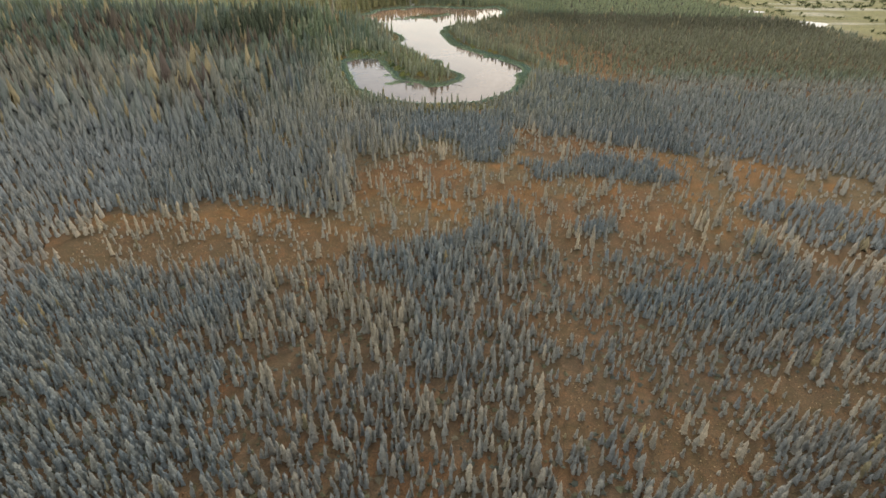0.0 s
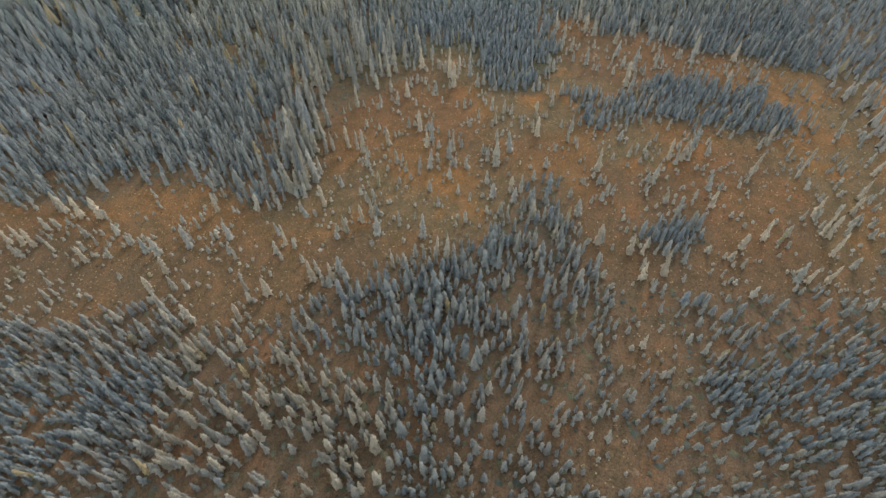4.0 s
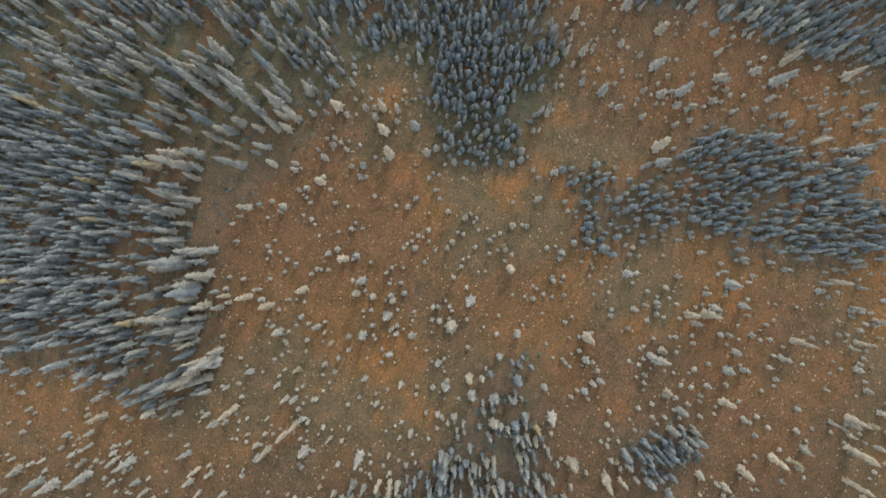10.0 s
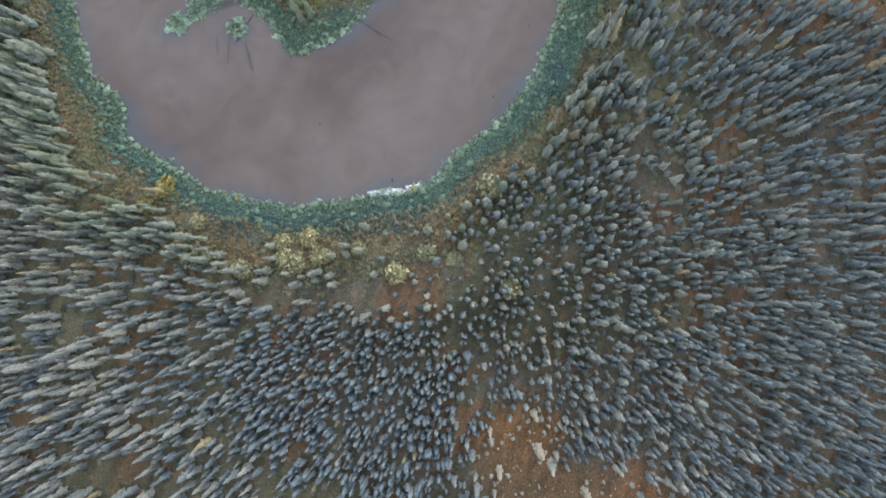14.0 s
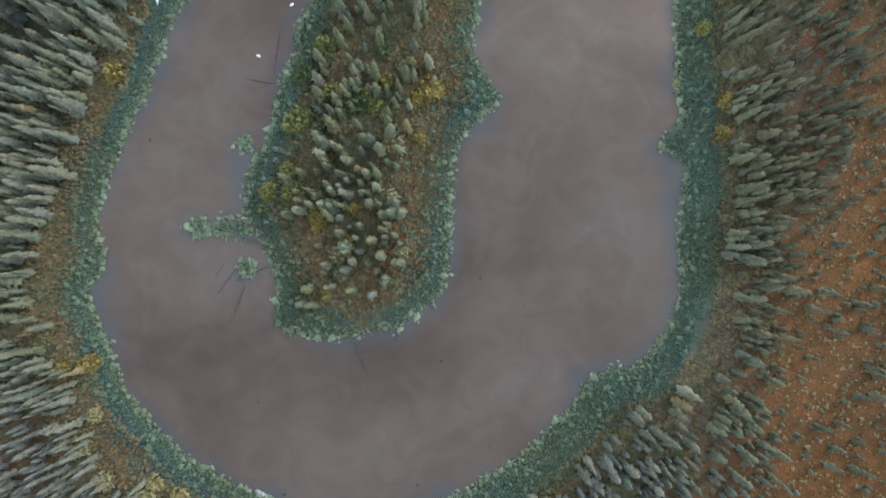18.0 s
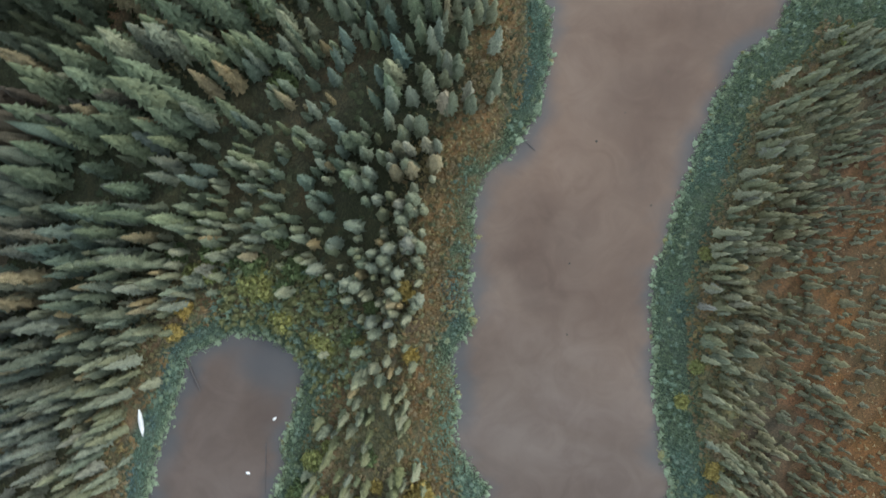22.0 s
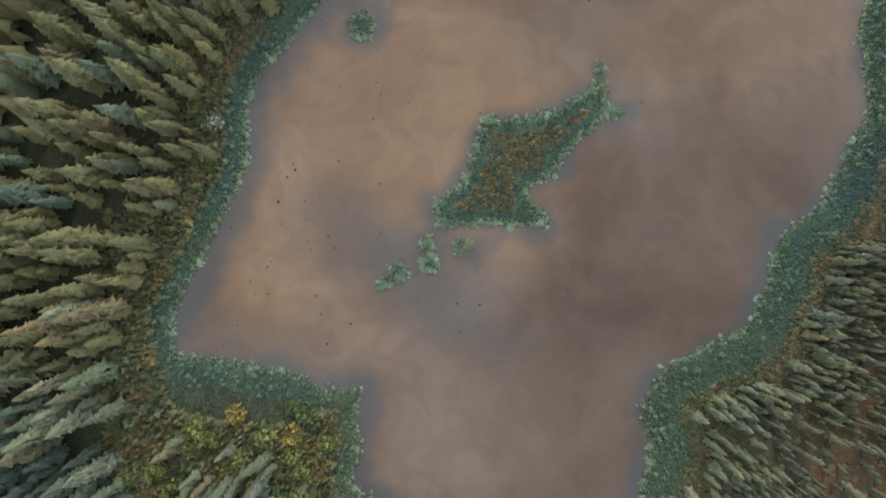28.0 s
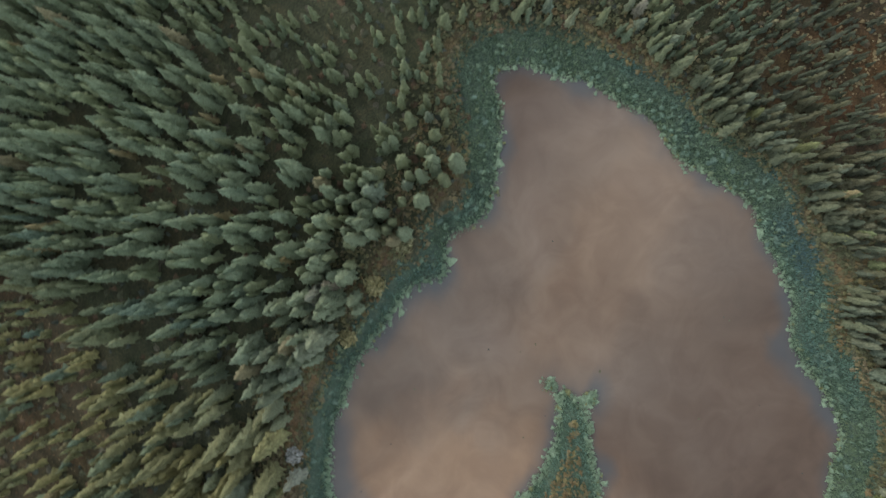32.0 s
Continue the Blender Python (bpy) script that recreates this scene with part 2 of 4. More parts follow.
ISLETS = [(-51.5, 444, 2.0), (-37.5, 201.5, 1.3), (-34, 204.5, 1.4), (-31.5, 206.5, 1.5), (-26, 201.5, 1.2), (-41, 219, 0.9), (-45.4, 402, 0.8), (-45.6, 398.4, 1.2), (-51.5, 397.5, 1.3), (-39.1, 400.4, 1.1), (-9, 429, 0.7), (-7.5, 421, 0.8), (-54.5, 396, 0.7)]
# the narrow dark channel in the tall wood, as (x, y, half width)
CHANNEL = [(-152, 346, 4), (-140, 340, 4), (-128, 335, 4), (-117, 330, 4.4), (-109.5, 323, 4.2), (-109, 314, 4.2), (-118, 306, 4.2), (-130, 302, 3.5), (-145, 301, 3.5)]
OPEN_BOG = curve([(-118, 40), (-88, 43), (-81, 51), (-70, 52), (-57, 50), (-50, 45), (-41, 46), (-34, 57), (-33, 68), (-34, 80), (-25, 88), (-17, 98), (-9, 112), (2, 109), (4, 101), (10, 95), (18, 92), (22, 99), (26, 106), (28, 116), (25, 121), (31, 130), (40, 130), (42, 123), (53, 122), (63, 118), (73, 114), (84, 113), (93, 108), (110, 104), (140, 96), (175, 78), (170, 50), (150, 24), (128, 20), (108, 26), (97, 44), (91, 34), (88, 26), (76, 29), (58, 26), (42, 27), (33, 26), (29, 34), (27, 46), (25, 58), (14, 58), (12, 50), (9, 41), (3, 36), (-4, 30), (-14, 29), (-24, 24), (-32, 16), (-43, 12), (-52, 14), (-62, 15.5), (-79, 12), (-116, 8)], 2.0, 1.0)
# close stands of blue-grey spruce on the southern bog
EAST_CLUMP = curve([(26, 94), (31, 85), (36, 78), (40, 77.5), (54, 81), (64, 76.5), (75, 76), (86, 79), (90, 85), (86, 91), (82, 95), (74, 97), (67, 103), (53, 103.5), (48, 96), (38, 93.5)], 2.0, 1.0)
SMALL_CLUMP = curve([(40.5, 42), (45.6, 45.6), (53, 44.6), (54.5, 37.3), (48, 33.5), (41.7, 37)], 1.5, 0.8)
BEARD = curve([(-22, 137), (-17, 123.5), (-7.6, 115), (2.5, 111), (4, 101), (10, 95.5), (19, 95.5), (21, 107), (27, 115), (21, 125), (21, 132), (26, 137), (14, 147), (-10, 146)], 2.0, 1.0)
WEST_CORE = curve([(-125, 44), (-81, 53), (-58, 54), (-47.5, 55), (-52, 67), (-42, 74), (-54, 78), (-44, 85), (-46, 89), (-63, 100), (-78, 107), (-125, 112)], 2.0, 1.5)
SOUTH_GROVE = curve([(-26, 22), (-16, 26), (-4, 27), (3, 34), (9, 40), (12, 36), (8, 20), (6, 7), (2, -4), (2, -22), (-9, -22), (-10, 0), (-17, 5), (-24, 12)], 2.0, 1.0)
SOUTH_WEST_GROVE = curve([(-120, 4), (-70, 2), (-55, 3), (-52, -8), (-61, -18), (-43, -28), (-44, -60), (-120, -60)], 2.0, 1.5)
SOUTH_EAST_GROVE = curve([(48, 9), (66, 12), (92, 14), (120, 8), (110, -14), (84, -9), (55, -7)], 2.0, 1.5)
EAST_CORE = curve([(50, 100), (60, 102), (74, 96), (85, 92), (85, 82), (70, 78), (58, 82), (50, 90)], 2.0, 1.5)
FAR_EAST_GROVE = curve([(104, 58), (118, 66), (140, 60), (150, 42), (136, 30), (112, 36)], 2.0, 2.0)
STANDS = [(EAST_CLUMP, 0.15), (EAST_CORE, 0.34), (FAR_EAST_GROVE, 0.3), (SMALL_CLUMP, 0.42), (BEARD, 0.52), (WEST_CORE, 0.27), (SOUTH_GROVE, 0.25), (SOUTH_WEST_GROVE, 0.32), (SOUTH_EAST_GROVE, 0.26)]
# loose stands of tall pale spruces, as ellipses (x, y, rx, ry, trees a square metre)
LOOSE = [(-34, 98, 20, 20, 0.075), (-30, -8, 24, 24, 0.17), (38, 5, 16, 26, 0.19), (52, -25, 26, 20, 0.2), (-40, 66, 8, 20, 0.13), (18, 46, 8, 13, 0.30), (70, 26, 26, 10, 0.09), (-2, 156, 26, 9, 0.10), (-40, 8, 12, 8, 0.10), (58, 112, 22, 7, 0.03)]
EAST_BOG = curve([(72, 216), (66, 230), (57, 246), (48, 262), (45, 270), (46, 284), (30, 302), (18, 318), (14, 332), (24, 350), (38, 368), (48, 388), (62, 400), (54, 420), (66, 450), (100, 470), (210, 480), (330, 420), (350, 250), (240, 185), (150, 195), (95, 205)], 3.0, 1.5)
NORTH_BOG = curve([(-44, 534), (-38, 514), (-52, 497), (-72, 497), (-100, 515), (-90, 550), (-60, 555)], 2.0, 1.2)
SOUTH_PATCHES = [(25, -35, 10), (54, -42, 12), (79, -29, 10), (27, -8, 6), (39, 12, 8), (-75, -35, 5), (-33, 4, 5), (97, -27, 9)]


def channel_gap(x, y):
    d = np.full(np.shape(x), 1e3)
    for (x0, y0, r0), (x1, y1, r1) in zip(CHANNEL, CHANNEL[1:]):
        dx, dy = x1 - x0, y1 - y0
        t = np.clip(((x - x0) * dx + (y - y0) * dy) / (dx * dx + dy * dy), 0, 1)
        d = np.minimum(d, np.hypot(x - x0 - t * dx, y - y0 - t * dy) - (r0 + t * (r1 - r0)))
    return d + 1.6 * (fbm(x, y, 4.0, 31) - 0.5)


def river_line(x, y):
    """Metres past the edge of the far river meadow."""
    return (x - 303) * 0.94 + (y - 424) * 0.34


def shore(x, y):
    """Metres from open water: above zero on land, below zero in the water."""
    x, y = np.asarray(x, float), np.asarray(y, float)
    d = near(x, y, LAKE, 60)
    land = -near(x, y, ISLAND, 20)
    for cx, cy, r in ISLETS:
        land = np.maximum(land, r - np.hypot(x - cx, y - cy) + 1.2 * (value_noise(x, y, 1.4, 9) - 0.5))
    d = np.maximum(d, land)
    d = np.minimum(d, channel_gap(x, y))
    far = river_line(x, y)
    band = np.abs(far - 9 - 4 * np.sin(y / 21.0)) - 3.5
    return np.minimum(d, band)


def height(x, y, d=None):
    d = shore(x, y) if d is None else d
    return np.clip(0.22 * d, -1.2, 0.5) + np.where(d > 2, 0.25 * (fbm(x, y, 6.0, 41) - 0.4), 0)


def soft(v, a, b):
    t = np.clip((v - a) / (b - a), 0, 1)
    return t * t * (3 - 2 * t)


def stands(x, y):
    """How far a spot lies in one of the close stands, and how many spruces grow there a square metre."""
    n = 9 * (fbm(x, y, 6.0, 51) - 0.5)
    inside, many = np.zeros(np.shape(x)), np.zeros(np.shape(x))
    for loop, count in STANDS:
        m = soft(-near(x, y, loop, 14) + n, -3.0, 3.5)
        inside, many = np.maximum(inside, m), np.maximum(many, m * count)
    return inside, many


def loose(x, y):
    """The same for the loose stands."""
    n = 0.7 * (fbm(x, y, 9.0, 58) - 0.5)
    inside, many = np.zeros(np.shape(x)), np.zeros(np.shape(x))
    for cx, cy, rx, ry, count in LOOSE:
        m = soft(1 - np.hypot((x - cx) / rx, (y - cy) / ry) + n, -0.12, 0.22)
        many = np.where(m > inside, count, many)
        inside = np.maximum(inside, m)
    return inside, many


def openness(x, y):
    """1 on open bog, 0 in closed wood."""
    n = 8 * (fbm(x, y, 11.0, 51) - 0.5)
    o = soft(-near(x, y, OPEN_BOG, 30) + 0.8 * n, -4, 3)
    e = -near(x, y, EAST_BOG, 40) + n
    o = np.maximum(o, soft(e, -3, 12) * (0.9 - 0.42 * soft(x, 95, 140)) * (1 - 0.5 * soft(y, 390, 420)))
    o = np.maximum(o, soft(-near(x, y, NORTH_BOG, 30) + n, -3, 5) * 0.5)
    for cx, cy, r in SOUTH_PATCHES:
        o = np.maximum(o, 0.7 * soft(r - np.hypot(x - cx, y - cy) + n, -4, 4))
    return o * (1 - stands(x, y)[0])


def tallness(x, y):
    """1 in the tall wood west of the lake."""
    a = soft(-x - 55, 0, 45) * soft(y - 85, 0, 110) * (1 - soft(y - 455, 0, 60))
    a = np.maximum(a, soft(-x - 84, 0, 26) * soft(y - 88, 0, 40) * (1 - soft(y - 455, 0, 60)))
    b = soft(14 - np.hypot((x + 62), (y - 315) / 3.2), -16, 10)
    return np.maximum(a, b)


HEATH = [(-4, 211), (-7, 226), (-15, 243), (-26, 261), (-35, 280), (-46, 297), (-49, 315), (-55, 332), (-68, 350)]


def heath(x, y):
    """1 on the rusty shrub strip along the channel's west bank."""
    d = np.full(np.shape(x), 1e3)
    for (x0, y0), (x1, y1) in zip(HEATH, HEATH[1:]):
        dx, dy = x1 - x0, y1 - y0
        t = np.clip(((x - x0) * dx + (y - y0) * dy) / (dx * dx + dy * dy), 0, 1)
        d = np.minimum(d, np.hypot(x - x0 - t * dx, y - y0 - t * dy))
    return soft(4.2 - d + 6 * (fbm(x, y, 7.0, 43) - 0.5), -2, 2)


def peninsula(x, y):
    """1 on the tongue of land inside the bend, where spruces stand loosely."""
    return soft(y, 192, 198) * soft(268 - y, 0, 14) * soft(x, -56, -48) * soft(14 - x, 0, 8)


def alders(x, y):
    """1 in the leafy bushes round the pond's head."""
    return soft(1 - np.hypot((x + 58) / 17, (y - 263) / 11) + 0.5 * (fbm(x, y, 6.0, 53) - 0.5), -0.15, 0.2)


def marsh(x, y):
    """1 on the treeless sedge flat south of the west basin, and on the island."""
    m = soft(7.5 - np.hypot((x + 83) / 2.0, y - 381 + 0.25 * (x + 83)) + 4 * (fbm(x, y, 6.0, 47) - 0.5), -2, 2)
    return np.maximum(m, near(x, y, ISLAND, 20) < 3)


def east_bank(x, y):
    """1 along the lake's eastern banks, where the sedge is widest."""
    return soft(x, -16, -9) * soft(y, 178, 200) * (1 - peninsula(x, y)) * soft(x - 0.5 * (y - 400), -18, -8)


def dry_flat(x, y):
    """1 on the bare grey-brown flat behind the eastern sedge."""
    return soft(1 - np.hypot((x - 50 + 0.35 * (y - 246)) / 5.5, (y - 244) / 15) + 0.8 * (fbm(x, y, 5.0, 44) - 0.5), -0.15, 0.2)


def thicket(x, y):
    """1 in the yellow willow thicket south of the west basin."""
    return soft(-x, 58, 64) * soft(y + 3 * (fbm(x, y, 6.0, 49) - 0.5), 352, 358) * soft(388 - y, 0, 4) * soft(x, -118, -104)


# ---- mesh helpers ----
def link_mesh(name, verts, faces, material, parent=None, hue=None, attr="hue", smooth=False):
    me = bpy.data.meshes.new(name)
    verts = np.asarray(verts, np.float32)
    faces = np.asarray(faces, np.int32)
    k = faces.shape[1]
    me.vertices.add(len(verts))
    me.vertices.foreach_set("co", verts.ravel())
    me.loops.add(faces.size)
    me.loops.foreach_set("vertex_index", faces.ravel())
    me.polygons.add(len(faces))
    me.polygons.foreach_set("loop_start", np.arange(0, faces.size, k, dtype=np.int32))
    if smooth:
        me.polygons.foreach_set("use_smooth", np.ones(len(faces), bool))
    me.materials.append(material)
    if hue is not None:
        a = me.color_attributes.new(attr, "FLOAT_COLOR", "POINT")
        a.data.foreach_set("color", np.c_[hue, np.ones(len(hue))].astype(np.float32).ravel())
    me.update(calc_edges=True)
    ob = new(name, me)
    if parent is not None:
        ob.parent = parent
    return ob


def sheet(name, xs, ys, zf, material, cf, attr, smooth=True):
    gx, gy = np.meshgrid(xs, ys)
    fx, fy = gx.ravel(), gy.ravel()
    v = np.c_[fx, fy, zf(fx, fy)]
    nx, ny = len(xs), len(ys)
    i = (np.arange(ny - 1)[:, None] * nx + np.arange(nx - 1)).ravel()
    f = np.c_[i, i + 1, i + nx + 1, i + nx]
    return link_mesh(name, v, f, material, hue=cf(fx, fy), attr=attr, smooth=smooth)


def blend(a, b, t):
    return a * (1 - t[:, None]) + np.asarray(b) * t[:, None]


# ---- ground ----
def stretch(lo, hi, step, far):
    mid = list(np.arange(lo, hi + step / 2, step))
    grow, s = [], step
    while sum(grow) < far:
        s *= 1.14
        grow.append(s)
    c = np.cumsum(grow)
    return np.array(list((lo - c)[::-1]) + mid + list(hi + c))


def ground_cover(x, y):
    d = shore(x, y)
    o = openness(x, y)
    n1, n2, n3 = fbm(x, y, 16.0, 61), fbm(x, y, 7.0, 67), fbm(x, y, 30.0, 71)
    c = np.tile(np.array([0.100, 0.082, 0.058]), (len(x), 1))
    c = c * (1 + 0.2 * soft(y, 60, 100) * soft(180 - y, 0, 20))[:, None]
    c = blend(c, (0.125, 0.084, 0.048), 0.8 * soft(y, 38, 50) * soft(125 - y, 0, 20))
    c = blend(c, (0.112, 0.074, 0.045), 0.8 * soft(45 - y, 0, 20))
    c = blend(c, (0.082, 0.076, 0.046), soft(n1, 0.5, 0.7) * soft(y, 60, 110))
    c = blend(c, (0.115, 0.105, 0.062), 0.7 * soft(-x, 5, 25) * soft(y, 85, 105) * soft(180 - y, 0, 20))
    c = blend(c, (0.145, 0.080, 0.042), soft(n2, 0.55, 0.72) * 0.75)
    c = blend(c, (0.145, 0.140, 0.082), soft(30 - d, 0, 14) * soft(y, 150, 170) * soft(n1, 0.25, 0.45) * 0.85)
    # dark green tall-wood floor, deepened to paint in the shade between trees
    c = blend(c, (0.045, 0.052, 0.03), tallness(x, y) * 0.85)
    c = blend(c, (0.155, 0.085, 0.045), soft(4 - near(x, y, EAST_BOG, 40), -10, 8) * soft(n2, 0.25, 0.5) * 0.85 * (1 - 0.5 * soft(x, 80, 130)) * soft(440 - y, 0, 25))
    # dark green northern floor, its gaps' shade also put into the colour
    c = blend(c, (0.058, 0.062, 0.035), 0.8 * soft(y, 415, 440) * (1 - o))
    bog = np.tile(np.array([0.155, 0.085, 0.037]), (len(x), 1))
    bog = blend(bog, (0.118, 0.084, 0.046), soft(n1, 0.36, 0.56))
    bog = blend(bog, (0.20, 0.10, 0.037), soft(n2, 0.56, 0.72) * 0.8)
    bog = blend(bog, (0.11, 0.062, 0.034), soft(n3, 0.55, 0.7) * 0.6)
    bog = blend(bog, (0.205, 0.100, 0.037), 0.6 * soft(x, 36, 46) * soft(y, 190, 210) * soft(330 - y, 0, 40))
    bog = blend(bog, (0.098, 0.066, 0.038), 0.75 * soft(46 - y, 0, 18))
    bog = blend(bog, (0.085, 0.055, 0.033), 0.8 * soft(y, 470, 490))
    c = c * (1 - o[:, None]) + bog * o[:, None]
    # regional brightness set in the colour: darker far east and by the north-east bank
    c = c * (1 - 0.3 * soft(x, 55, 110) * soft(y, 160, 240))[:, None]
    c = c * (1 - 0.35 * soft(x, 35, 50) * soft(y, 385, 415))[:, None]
    band = soft(12 - d, 0, 4) * soft(d, 3.5, 6.5)
    c = blend(c, (0.19, 0.13, 0.075), band * soft(n2, 0.3, 0.55))
    lake_d = np.maximum(near(x, y, LAKE, 60), -near(x, y, ISLAND, 20))
    c = blend(c, (0.085, 0.115, 0.085), soft(6.2 + 2.6 * east_bank(x, y) - lake_d, 0, 1.5))
    c = blend(c, (0.165, 0.13, 0.105), 0.9 * dry_flat(x, y) * soft(lake_d, 5, 8))
    c = blend(c, (0.05, 0.048, 0.035), soft(7 - channel_gap(x, y), 0, 3))
    c = blend(c, (0.205, 0.135, 0.066), heath(x, y) * soft(n2, 0.25, 0.45))
    c = blend(c, (0.12, 0.13, 0.06), thicket(x, y) * 0.9)
    c = blend(c, (0.09, 0.125, 0.085), marsh(x, y) * 0.8)
    c = blend(c, (0.05, 0.045, 0.04), soft(-d, 0, 0.8))
    m = soft(river_line(x, y), -6, 8)
    c = blend(c, (0.22, 0.21, 0.10), m * (0.6 + 0.4 * n2))
    c = blend(c, (0.32, 0.30, 0.24), m * soft(n1, 0.58, 0.68))
    return c


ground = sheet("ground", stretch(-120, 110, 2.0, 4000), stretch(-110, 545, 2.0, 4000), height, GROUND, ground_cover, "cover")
tagged(ground, "boggy ground with orange moss and dark peat", "ground", kind="structure")


def lake_silt(x, y):
    d = np.minimum(near(x, y, LAKE, 60), 60)
    isl = near(x, y, ISLAND, 20)
    for cx, cy, r in ISLETS:
        isl = np.minimum(isl, np.hypot(x - cx, y - cy) - r)
    w = 9.0 * (fbm(x, y, 7.0, 77, 4) - 0.5)
    shelf = 2.2 * soft(y, 385, 400) * soft(-x, 25, 45) + 1.5 * soft(y, 225, 245) * soft(-x, 35, 45)
    edge = np.maximum(soft(d + w + 0.6 * shelf, -4.0 - 0.4 * shelf, 0.5), soft(4.0 - isl + w, 0, 4)) * 0.75
    pond = soft(6.0 - np.hypot((x + 57) / 1.2, y - 254) + w, -4, 4)
    marsh = soft(12 - np.hypot((x + 50 + 0.8 * (y - 397)) / 1.0, (y - 397) * 0.8) + 1.4 * w, -9, 9) * 0.7
    edge = np.maximum(edge, np.maximum(pond * 0.7, marsh))
    s = 1.15 * soft(36 - np.hypot((x + 58) * 0.9, (y - 424)) + 2 * w, -22, 16)
    s = np.maximum(s, (0.44 - 0.2 * soft(x, -15, 15) * soft(y, 395, 415)) * soft(y, 330, 400))
    s = np.maximum(s, 0.42 * soft(y, 240, 330))
    s = np.maximum(s, 0.6 * soft(y + w, 412, 428) * soft(x + w, -20, 0) * soft(450 - y - w, 0, 14))
    peat = 0.6 * soft(x + w + 0.9 * (385 - y) * (y > 385), -52, -18) * soft(y + w, 335, 360) * soft(432 - y - w, 0, 30)
    peat = np.maximum(peat, 0.8 * soft(y + w, 440, 458) * soft(x, 5, 25)) + 0.35 * soft(290 - y, 0, 60)
    return np.c_[np.clip(s * (0.55 + 0.8 * fbm(x, y, 26.0, 79)), 0, 1), edge, np.clip(peat, 0, 0.8)]


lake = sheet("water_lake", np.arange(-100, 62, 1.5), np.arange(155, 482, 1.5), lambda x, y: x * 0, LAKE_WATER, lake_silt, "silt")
tagged(lake, "still silty brown lake water mirroring the sky", "water", kind="structure")
dark = lambda x, y: np.c_[x * 0, x * 0, x * 0]
channel = sheet("water_channel", np.arange(-190, -101, 8.0), np.arange(284, 372, 8.0), lambda x, y: x * 0, CHANNEL_WATER, dark, "silt")
tagged(channel, "narrow dark blue channel winding through the wood", "water", kind="structure")
river = sheet("water_river", np.arange(180, 720, 30.0), np.arange(60, 900, 30.0), lambda x, y: x * 0, LAKE_WATER, dark, "silt")
tagged(river, "pale far river beyond the meadow", "water", kind="structure")


# ---- plants ----
def spruce(tiers, points, seed, droop=0.5, club=0.0):
    """A spire of drooping whorls: height 1, greatest radius 1. Returns points and triangles."""
    r = np.random.default_rng(seed)
    v, f = [], []
    for k in range(tiers):
        t = k / tiers
        low = 0.06 + 0.86 * t
        rad = (1 - t) ** 0.48 * (0.75 + 0.4 * r.random()) + 0.05
        if club and t > 0.6:
            rad *= 1 + club * (1 - abs(t - 0.8) / 0.2)
        top = min(1.0, low + (1.35 + 0.5 * r.random()) / tiers)
        if k == tiers - 1:
            top = 1.0
        ox, oy = r.normal(0, 0.10, 2) * (1 - t)
        base = len(v)
        v.append((ox * 0.5, oy * 0.5, top))
        turn = r.random() * 6.28
        for j in range(2 * points):
            a = turn + math.pi * j / points + r.normal(0, 0.12)
            q = rad * ((1.03 if j % 2 == 0 else 0.66) + r.normal(0, 0.12))
            v.append((ox + q * math.cos(a), oy + q * math.sin(a), low + r.normal(0, 0.2) / tiers - (droop / tiers if j % 2 == 0 else 0) * 0.6))
        for j in range(2 * points):
            f.append((base, base + 1 + j, base + 1 + (j + 1) % (2 * points)))
    return np.array(v), np.array(f)


def mound(points, seed, rings=2):
    """A ragged low bush: radius 1, height 1."""
    r = np.random.default_rng(seed)
    v, f = [], []
    for k in range(rings):
        base = len(v)
        ox, oy = r.normal(0, 0.25, 2) if k else (0, 0)
        v.append((ox, oy, 0.75 + 0.25 * r.random()))
        s = 1.0 if k == 0 else 0.7
        for j in range(2 * points):
            a = math.pi * j / points + r.normal(0, 0.15)
            q = s * ((1.0 if j % 2 == 0 else 0.6) + r.normal(0, 0.12))
            v.append((ox + q * math.cos(a), oy + q * math.sin(a), 0.12 + (0.3 * r.random() if j % 2 else 0) + 0.15 * k))
        for j in range(2 * points):
            f.append((base, base + 1 + j, base + 1 + (j + 1) % (2 * points)))
    return np.array(v), np.array(f)


def shrub_cloud(seed, count, size=0.17):
    """A round bush of many small leaf clumps."""
    r = np.random.default_rng(seed)
    v, f = [], []
    for k in range(count):
        a, u = r.random() * 6.28, r.random()
        q = 0.55 + 0.45 * r.random()
        c = np.array([q * math.sqrt(1 - u * u) * math.cos(a), q * math.sqrt(1 - u * u) * math.sin(a), 0.15 + 0.85 * q * u])
        e = r.normal(0, size, (3, 3))
        base = len(v)
        v += [tuple(c + e[0]), tuple(c + e[1]), tuple(c + e[2])]
        f.append((base, base + 1, base + 2))
    v = np.array(v)
    v[:, 2] = np.maximum(v[:, 2], 0.02)
    return v, np.array(f)


